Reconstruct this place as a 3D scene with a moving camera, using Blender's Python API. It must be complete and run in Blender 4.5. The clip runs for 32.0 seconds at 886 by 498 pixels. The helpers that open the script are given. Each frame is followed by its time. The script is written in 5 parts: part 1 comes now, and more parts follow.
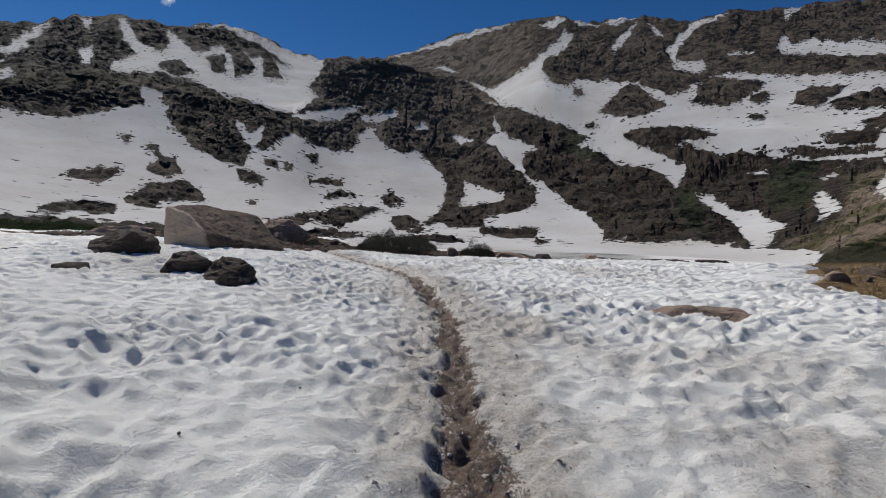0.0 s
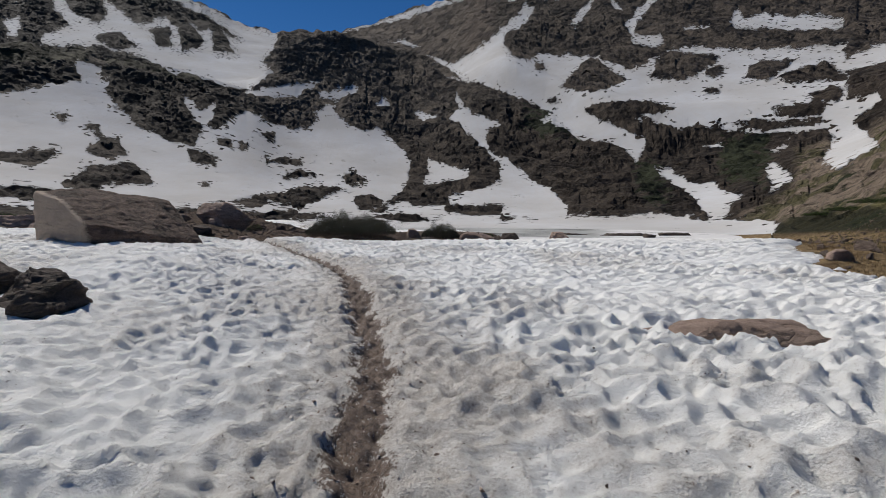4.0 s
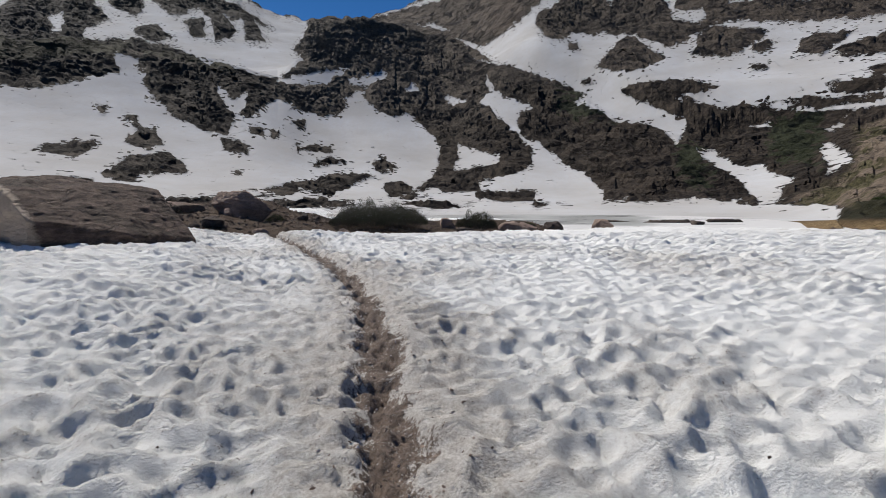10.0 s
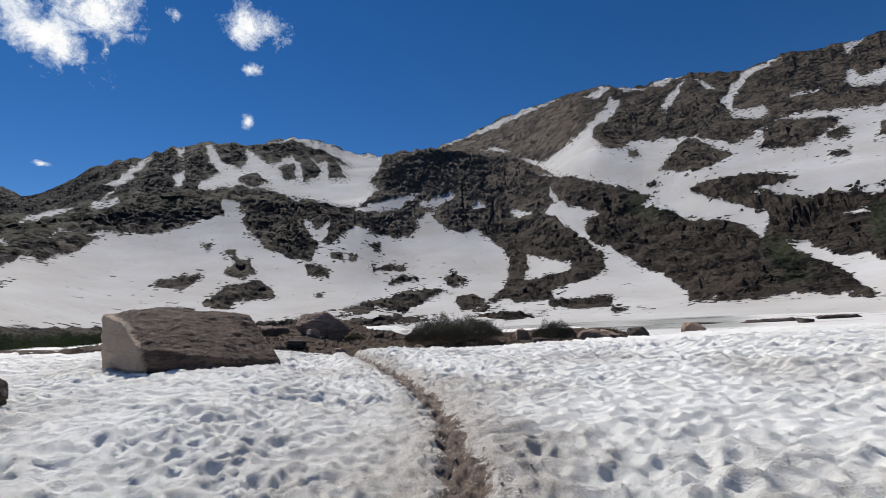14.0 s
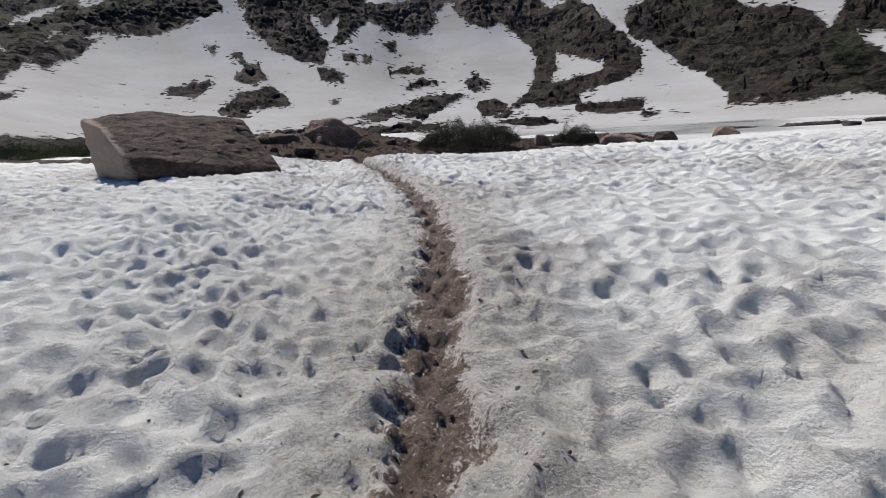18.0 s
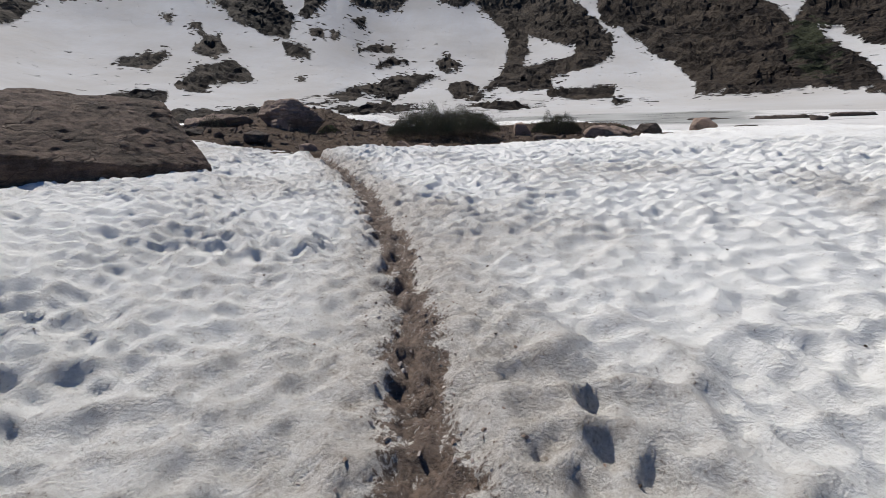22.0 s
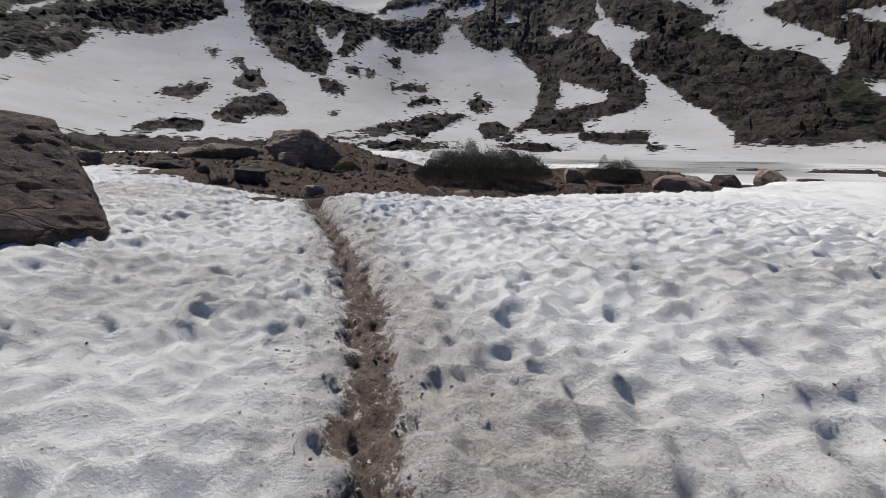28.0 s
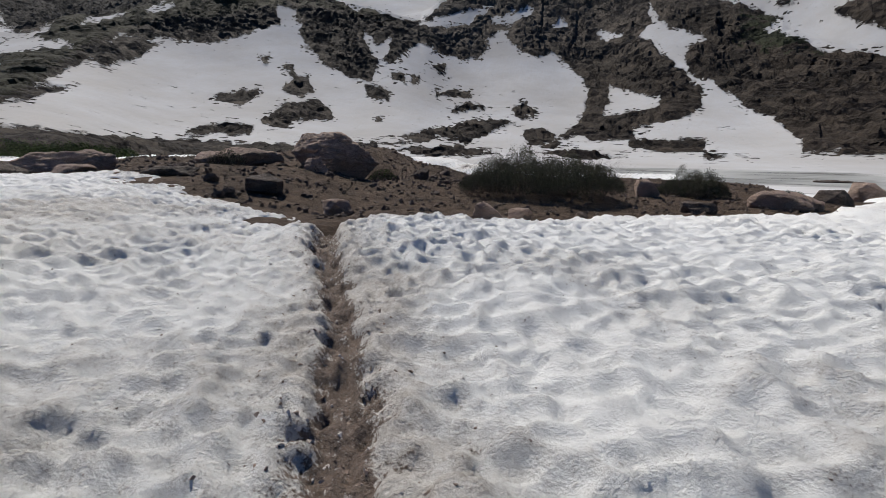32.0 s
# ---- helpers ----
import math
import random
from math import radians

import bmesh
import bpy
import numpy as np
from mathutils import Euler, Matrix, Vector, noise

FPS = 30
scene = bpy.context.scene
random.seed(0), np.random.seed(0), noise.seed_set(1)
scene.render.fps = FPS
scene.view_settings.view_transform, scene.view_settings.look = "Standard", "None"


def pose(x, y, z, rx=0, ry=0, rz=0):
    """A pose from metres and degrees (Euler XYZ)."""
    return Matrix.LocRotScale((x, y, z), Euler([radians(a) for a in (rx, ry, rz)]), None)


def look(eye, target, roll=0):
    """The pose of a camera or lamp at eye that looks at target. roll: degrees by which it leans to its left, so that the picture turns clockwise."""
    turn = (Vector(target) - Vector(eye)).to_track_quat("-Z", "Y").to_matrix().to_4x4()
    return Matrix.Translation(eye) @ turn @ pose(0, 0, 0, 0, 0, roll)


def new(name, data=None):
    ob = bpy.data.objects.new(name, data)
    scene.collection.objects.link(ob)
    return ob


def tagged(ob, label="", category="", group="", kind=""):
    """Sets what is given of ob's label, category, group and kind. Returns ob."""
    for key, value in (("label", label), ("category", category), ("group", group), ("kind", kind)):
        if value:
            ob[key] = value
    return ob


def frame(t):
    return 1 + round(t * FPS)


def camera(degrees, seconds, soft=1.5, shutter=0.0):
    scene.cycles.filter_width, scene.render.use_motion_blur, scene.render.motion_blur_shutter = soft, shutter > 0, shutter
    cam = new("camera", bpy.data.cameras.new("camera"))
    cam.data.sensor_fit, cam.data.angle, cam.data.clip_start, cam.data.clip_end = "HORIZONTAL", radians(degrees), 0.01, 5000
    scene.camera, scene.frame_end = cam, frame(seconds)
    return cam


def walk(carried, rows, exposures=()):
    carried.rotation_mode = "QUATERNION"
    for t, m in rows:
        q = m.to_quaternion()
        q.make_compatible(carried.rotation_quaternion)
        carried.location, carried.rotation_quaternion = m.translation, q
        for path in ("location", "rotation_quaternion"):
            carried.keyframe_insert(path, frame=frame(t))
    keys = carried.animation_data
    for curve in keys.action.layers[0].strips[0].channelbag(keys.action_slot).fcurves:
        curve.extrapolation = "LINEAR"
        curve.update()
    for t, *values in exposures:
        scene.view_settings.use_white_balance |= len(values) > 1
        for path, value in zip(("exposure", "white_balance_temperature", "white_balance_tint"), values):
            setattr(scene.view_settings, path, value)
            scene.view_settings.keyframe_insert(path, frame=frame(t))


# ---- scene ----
cam = camera(87.05, 32.0, soft=0.7)
PATH = (  # seconds, eye, yaw to the left, pitch up, roll
    (0.0, -0.00, 0.00, 1.55, 0.00, -1.93, 1.70),
    (0.5, 0.01, 0.42, 1.56, -1.08, -1.80, 1.57),
    (1.0, 0.08, 0.78, 1.59, -1.93, -2.30, 1.53),
    (1.5, 0.15, 1.12, 1.60, -2.91, -2.24, 1.25),
    (2.0, 0.29, 1.46, 1.61, -3.62, -2.28, 1.11),
    (2.5, 0.28, 1.78, 1.64, -4.42, -2.92, 0.60),
    (4.5, 0.53, 3.33, 1.72, -3.79, -4.69, -0.06),
    (5.0, 0.53, 3.65, 1.73, -2.83, -4.72, -0.32),
    (5.5, 0.55, 4.00, 1.76, -1.71, -4.09, -0.53),
    (6.0, 0.52, 4.33, 1.79, -1.13, -4.69, -0.48),
    (6.5, 0.47, 4.86, 1.80, -0.98, -4.99, -0.26),
    (7.0, 0.38, 5.29, 1.80, -0.97, -5.74, -0.37),
    (7.5, 0.37, 5.67, 1.80, -0.97, -6.40, -0.38),
    (8.0, 0.38, 5.94, 1.79, -0.96, -6.80, -0.24),
    (8.5, 0.30, 6.08, 1.79, -0.94, -7.02, -0.45),
    (9.0, 0.33, 6.30, 1.80, -0.55, -8.64, -0.19),
    (9.5, 0.31, 6.43, 1.79, -0.21, -8.49, -0.03),
    (10.0, 0.23, 6.49, 1.79, -0.53, -6.20, -0.11),
    (10.5, 0.20, 6.54, 1.78, -6.36, -2.52, 0.81),
    (11.0, 0.28, 6.59, 1.76, -15.89, 1.16, 1.23),
    (11.5, 0.36, 6.64, 1.74, -25.91, 4.12, 1.29),
    (12.0, 0.40, 6.65, 1.73, -34.92, 6.18, 0.72),
    (12.5, 0.45, 6.58, 1.74, -32.09, 6.90, -0.07),
    (13.0, 0.41, 6.54, 1.75, -22.23, 6.82, -0.77),
    (13.5, 0.30, 6.52, 1.78, -8.06, 7.05, -2.04),
    (14.0, 0.18, 6.51, 1.79, 7.84, 7.78, -3.23),
    (14.5, 0.13, 6.51, 1.79, 21.11, 8.08, -3.78),
    (16.5, 0.31, 6.66, 1.70, 19.81, -12.56, -4.15),
    (17.0, 0.40, 6.91, 1.68, 15.60, -13.64, -3.33),
    (17.5, 0.39, 7.17, 1.66, 12.79, -14.89, -3.86),
    (18.0, 0.44, 7.53, 1.63, 11.85, -15.29, -3.91),
    (18.5, 0.42, 7.84, 1.66, 11.60, -14.42, -3.70),
    (19.0, 0.27, 8.01, 1.74, 11.43, -14.48, -3.49),
    (19.5, 0.15, 8.18, 1.79, 10.88, -15.13, -3.40),
    (20.0, 0.18, 8.53, 1.81, 10.19, -15.73, -3.31),
    (20.5, 0.13, 8.88, 1.82, 9.65, -16.18, -2.89),
    (21.0, -0.03, 9.22, 1.84, 9.08, -16.67, -2.88),
    (21.5, -0.06, 9.68, 1.85, 8.55, -17.24, -2.51),
    (22.0, -0.14, 10.07, 1.85, 8.00, -17.61, -2.21),
    (22.5, -0.23, 10.42, 1.86, 7.53, -17.97, -2.09),
    (23.0, -0.22, 10.80, 1.86, 7.32, -18.24, -1.53),
    (23.5, -0.34, 11.17, 1.85, 7.32, -18.68, -1.54),
    (24.0, -0.37, 11.61, 1.84, 7.62, -18.70, -1.27),
    (24.5, -0.46, 11.97, 1.83, 7.82, -18.78, -1.19),
    (25.0, -0.59, 12.35, 1.82, 7.99, -18.73, -1.01),
    (25.5, -0.67, 12.82, 1.80, 8.12, -18.81, -0.69),
    (26.0, -0.79, 13.20, 1.78, 8.58, -18.07, -0.93),
    (26.5, -0.83, 13.66, 1.77, 10.89, -14.24, -1.60),
    (28.5, -1.51, 15.37, 1.78, 10.21, -13.14, 0.63),
    (29.0, -1.60, 15.75, 1.77, 9.92, -13.82, 0.98),
    (29.5, -1.80, 15.97, 1.77, 10.45, -13.45, 0.82),
    (30.0, -1.79, 16.31, 1.77, 11.26, -13.51, 0.68),
    (30.5, -1.75, 16.77, 1.76, 12.40, -13.46, 0.74),
    (31.0, -1.90, 17.21, 1.75, 13.58, -12.44, 0.64),
    (31.5, -2.09, 17.62, 1.75, 14.66, -12.42, 0.53),
    (32.0, -2.28, 18.04, 1.75, 15.73, -12.43, 0.54),
)


def held(x, y, z, yaw, pitch, roll):
    return pose(x, y, z, 0, 0, yaw) @ pose(0, 0, 0, 90 + pitch, 0, 0) @ pose(0, 0, 0, 0, 0, roll)


walk(cam, [(row[0], held(*row[1:])) for row in PATH], [(0.0, -0.23, 6700, 10), (6.0, -0.21, 6700, 10), (9.0, -0.13, 6700, 10), (10.5, 0.05, 6700, 10), (12.0, 0.15, 6700, 10), (14.5, 0.09, 6700, 10), (16.5, -0.09, 6700, 10), (19.0, 0.01, 6700, 10), (21.0, 0.07, 6700, 10), (23.0, 0.05, 6700, 10), (26.5, 0.10, 6700, 10), (28.5, -0.07, 6700, 10), (32.0, -0.07, 6700, 10)])

# ---- sky and sun: high, ahead and a little to the left ----
SUN_AZ, SUN_EL = -46.0, 50.0
world = bpy.data.worlds.new("world")
scene.world = world
world.use_nodes = True
wn = world.node_tree
sky = wn.nodes.new("ShaderNodeTexSky")
sky.sky_type, sky.sun_disc = "NISHITA", False
sky.sun_elevation, sky.sun_rotation = radians(SUN_EL), radians(SUN_AZ)
sky.altitude, sky.air_density, sky.dust_density, sky.ozone_density = 3300, 1.0, 0.0, 1.5
rich = wn.nodes.new("ShaderNodeHueSaturation")
rich.inputs["Hue"].default_value, rich.inputs["Saturation"].default_value, rich.inputs["Value"].default_value = 0.506, 1.35, 1.0
wn.links.new(sky.outputs[0], rich.inputs["Color"])
wn.links.new(rich.outputs[0], wn.nodes["Background"].inputs[0])
wn.nodes["Background"].inputs[1].default_value = 0.08
sun_data = bpy.data.lights.new("sun", "SUN")
sun_data.energy, sun_data.angle, sun_data.color = 4.3, radians(0.55), (1.0, 0.965, 0.91)
sun = new("sun", sun_data)
s_az, s_el = radians(SUN_AZ), radians(SUN_EL)
sun.matrix_world = look((200 * math.sin(s_az) * math.cos(s_el), 200 * math.cos(s_az) * math.cos(s_el), 200 * math.sin(s_el)), (0, 0, 0))


# ---- numeric noise ----
def hash01(i, j, seed):
    n = (i.astype(np.int64) * 374761393 + j.astype(np.int64) * 668265263 + seed * 1442695041) & 0xFFFFFFFF
    n = ((n ^ (n >> 13)) * 1274126177) & 0xFFFFFFFF
    n = ((n ^ (n >> 16)) * 2246822519) & 0xFFFFFFFF
    return ((n ^ (n >> 15)) & 0xFFFFFF) / float(0xFFFFFF)


def vnoise(x, y, seed=0):
    """Smooth value noise, -1 to 1."""
    i, j = np.floor(x), np.floor(y)
    u, v = x - i, y - j
    u, v = u * u * u * (u * (u * 6 - 15) + 10), v * v * v * (v * (v * 6 - 15) + 10)
    a, b, c, d = (hash01(i + p, j + q, seed) for p, q in ((0, 0), (1, 0), (0, 1), (1, 1)))
    return 2 * ((a * (1 - u) + b * u) * (1 - v) + (c * (1 - u) + d * u) * v) - 1


def fbm(x, y, octaves=4, seed=0, gain=0.5):
    total, amp = 0.0, 1.0
    for k in range(octaves):
        total = total + amp * vnoise(x, y, seed + 17 * k)
        x, y, amp = x * 1.97 + 13.1, y * 2.03 + 7.7, amp * gain
    return total


def ridged(x, y, octaves=4, seed=0):
    total, amp = 0.0, 1.0
    for k in range(octaves):
        total = total + amp * (1 - 2 * np.abs(vnoise(x, y, seed + 31 * k)))
        x, y, amp = x * 2.03 + 5.3, y * 1.97 + 9.1, amp * 0.5
    return total


def cups(x, y, seed=0, jitter=0.8):
    """Squared distance to the nearest of scattered points: bowls that meet in sharp ridges."""
    i, j = np.floor(x), np.floor(y)
    best = np.full(np.shape(x), 9.0)
    for p in (-1, 0, 1):
        for q in (-1, 0, 1):
            cx = i + p + 0.5 + jitter * (hash01(i + p, j + q, seed) - 0.5)
            cy = j + q + 0.5 + jitter * (hash01(i + p, j + q, seed + 5) - 0.5)
            best = np.minimum(best, (x - cx) ** 2 + (y - cy) ** 2)
    return best


def facets(x, y, seed, tilt):
    """Broken blocks: each cell is a plane with a height and a slant of its own."""
    ix, iy = np.floor(x), np.floor(y)
    best, out = np.full(x.shape, 9.0), np.zeros(x.shape)
    for i in (-1, 0, 1):
        for j in (-1, 0, 1):
            cx, cy = ix + i, iy + j
            dx, dy = x - cx - hash01(cx, cy, seed), y - cy - hash01(cx, cy, seed + 1)
            d = dx * dx + dy * dy
            h = hash01(cx, cy, seed + 2) - 0.5 + tilt * (dx * (hash01(cx, cy, seed + 3) - 0.5) + dy * (hash01(cx, cy, seed + 4) - 0.7))
            out, best = np.where(d < best, h, out), np.minimum(d, best)
    return out


def ramp(x, a, b):
    t = np.clip((x - a) / (b - a), 0, 1)
    return t * t * (3 - 2 * t)


def sheet(name, verts, faces, material, attributes=(), smooth=True):
    """A mesh object from arrays of vertices and quads, with named values per vertex."""
    me = bpy.data.meshes.new(name)
    me.from_pydata([], [], [])
    me.vertices.add(len(verts))
    me.vertices.foreach_set("co", np.asarray(verts, np.float32).ravel())
    n = faces.shape[1]
    me.loops.add(faces.size)
    me.loops.foreach_set("vertex_index", faces.astype(np.int32).ravel())
    me.polygons.add(len(faces))
    me.polygons.foreach_set("loop_start", np.arange(len(faces), dtype=np.int32) * n)
    me.polygons.foreach_set("use_smooth", np.broadcast_to(smooth, len(faces)).astype(bool))
    me.update(calc_edges=True)
    for key, values in dict(attributes).items():
        me.attributes.new(key, "FLOAT", "POINT").data.foreach_set("value", np.asarray(values, np.float32).ravel())
    me.materials.append(material)
    return new(name, me)


def grid_faces(rows, cols, wrap=False):
    r, c = np.meshgrid(np.arange(rows - 1), np.arange(cols if wrap else cols - 1), indexing="ij")
    d = (c + 1) % cols
    return np.stack([r * cols + c, r * cols + d, (r + 1) * cols + d, (r + 1) * cols + c], -1).reshape(-1, 4)


# ---- materials ----
class Nodes:
    """A short way to write a node material."""

    def __init__(self, name):
        self.mat = bpy.data.materials.new(name)
        self.mat.use_nodes = True
        self.tree = self.mat.node_tree
        self.bsdf = self.tree.nodes["Principled BSDF"]

    def put(self, socket, value):
        if isinstance(value, bpy.types.NodeSocket):
            self.tree.links.new(value, socket)
        elif value is not None:
            socket.default_value = value

    def coords(self):
        return self.tree.nodes.new("ShaderNodeTexCoord").outputs["Object"]

    def position(self):
        return self.tree.nodes.new("ShaderNodeNewGeometry").outputs["Position"]

    def scaled(self, vector, factor):
        n = self.tree.nodes.new("ShaderNodeVectorMath")
        n.operation = "MULTIPLY"
        self.put(n.inputs[0], vector)
        self.put(n.inputs[1], factor)
        return n.outputs[0]

    def noise(self, vector, scale, detail=4.0, rough=0.55, distortion=0.0):
        n = self.tree.nodes.new("ShaderNodeTexNoise")
        self.put(n.inputs["Vector"], vector)
        for key, value in (("Scale", scale), ("Detail", detail), ("Roughness", rough), ("Distortion", distortion)):
            n.inputs[key].default_value = value
        return n.outputs[0]

    def voronoi(self, vector, scale, feature="F1"):
        n = self.tree.nodes.new("ShaderNodeTexVoronoi")
        n.feature = feature
        self.put(n.inputs["Vector"], vector)
        n.inputs["Scale"].default_value = scale
        return n.outputs["Distance"]

    def blocks(self, vector, scale):
        """Cells of broken rock: a random value, the lie of each cell's face, and the joints between cells."""
        n = self.tree.nodes.new("ShaderNodeTexVoronoi")
        self.put(n.inputs["Vector"], vector)
        n.inputs["Scale"].default_value = scale
        sub, off, dot = (self.tree.nodes.new("ShaderNodeVectorMath") for _ in range(3))
        sub.operation, off.operation, dot.operation = "SUBTRACT", "SUBTRACT", "DOT_PRODUCT"
        self.put(sub.inputs[0], vector)
        self.put(sub.inputs[1], n.outputs["Position"])
        self.put(off.inputs[0], n.outputs["Color"])
        off.inputs[1].default_value = (0.5, 0.5, 0.5)
        self.put(dot.inputs[0], sub.outputs[0])
        self.put(dot.inputs[1], off.outputs[0])
        split = self.tree.nodes.new("ShaderNodeSeparateColor")
        self.put(split.inputs[0], n.outputs["Color"])
        return split.outputs[2], dot.outputs["Value"], self.voronoi(vector, scale, "DISTANCE_TO_EDGE")

    def attr(self, name):
        n = self.tree.nodes.new("ShaderNodeAttribute")
        n.attribute_name = name
        return n.outputs["Fac"]

    def math(self, op, a, b=None, clamp=False):
        n = self.tree.nodes.new("ShaderNodeMath")
        n.operation, n.use_clamp = op, clamp
        self.put(n.inputs[0], a)
        self.put(n.inputs[1], b)
        return n.outputs[0]

    def span(self, value, a, b, lo=0.0, hi=1.0):
        n = self.tree.nodes.new("ShaderNodeMapRange")
        self.put(n.inputs[0], value)
        for k, v in zip((1, 2, 3, 4), (a, b, lo, hi)):
            n.inputs[k].default_value = v
        return n.outputs[0]

    def mix(self, fac, a, b):
        n = self.tree.nodes.new("ShaderNodeMix")
        n.data_type = "RGBA"
        self.put(n.inputs[0], fac)
        for socket, value in ((n.inputs[6], a), (n.inputs[7], b)):
            self.put(socket, (*value, 1) if isinstance(value, tuple) else value)
        return n.outputs[2]

    def random(self):
        return self.tree.nodes.new("ShaderNodeObjectInfo").outputs["Random"]

    def island(self):
        return self.tree.nodes.new("ShaderNodeNewGeometry").outputs["Random Per Island"]

    def bump(self, height, distance, strength=1.0):
        n = self.tree.nodes.new("ShaderNodeBump")
        n.inputs["Strength"].default_value, n.inputs["Distance"].default_value = strength, distance
        self.put(n.inputs["Height"], height)
        self.put(self.bsdf.inputs["Normal"], n.outputs[0])

    def done(self, color, rough=0.9, specular=0.3):
        self.put(self.bsdf.inputs["Base Color"], color)
        self.put(self.bsdf.inputs["Roughness"], rough)
        self.put(self.bsdf.inputs["Specular IOR Level"], specular)
        return self.mat


def snow_material():
    """Old summer snow, grey with dust, brown where boots have carried mud."""
    m = Nodes("old_snow")
    p = m.position()
    fine, mid, wide = m.noise(p, 42, 6, 0.7), m.noise(p, 9, 7, 0.66), m.noise(p, 0.9, 5, 0.6)
    clean = m.mix(m.span(wide, 0.35, 0.7), (0.925, 0.93, 0.908), (0.865, 0.862, 0.83))
    dusty = m.mix(m.span(m.math("ADD", fine, mid), 0.85, 1.2), (0.79, 0.76, 0.71), (0.49, 0.445, 0.39))
    mud = m.mix(m.span(m.noise(p, 26, 6, 0.7), 0.35, 0.68), (0.048, 0.03, 0.021), (0.27, 0.19, 0.142))
    dirt = m.attr("dirt")
    speckle = m.span(m.math("ADD", m.math("ADD", dirt, m.math("MULTIPLY", fine, 0.55)), m.math("MULTIPLY", mid, 0.6)), 0.82, 1.5)
    color = m.mix(speckle, clean, dusty)
    wet = m.span(m.math("ADD", m.attr("trail"), m.math("MULTIPLY", m.math("SUBTRACT", m.math("ADD", mid, fine), 1.0), 2.2)), 0.42, 0.72)
    color = m.mix(wet, color, mud)
    grain = m.noise(p, 240, 3)
    crumbs = m.math("MULTIPLY", m.span(m.noise(p, 30, 7, 0.8), 0.57, 0.64), m.span(m.math("ADD", dirt, mid), 0.45, 1.1, 0.12, 0.85))
    color = m.mix(crumbs, color, (0.22, 0.185, 0.155))
    color = m.mix(m.math("MULTIPLY", m.span(grain, 0.48, 0.66, 0.0, 0.7), m.span(m.math("ADD", dirt, mid), 0.45, 1.1, 0.08, 1.0)), color, (0.36, 0.32, 0.285))
    crust = m.span(m.math("ADD", dirt, mid), 0.45, 1.1, 0.3, 1.0)
    lumps = m.math("ADD", m.math("MULTIPLY", mid, 0.8), m.math("MULTIPLY", fine, 1.1))
    m.bump(m.math("ADD", lumps, m.math("MULTIPLY", m.math("ADD", m.math("MULTIPLY", fine, 0.9), m.math("MULTIPLY", grain, 0.25)), crust)), 0.022, 1.0)
    return m.done(color, 0.65, 0.25)


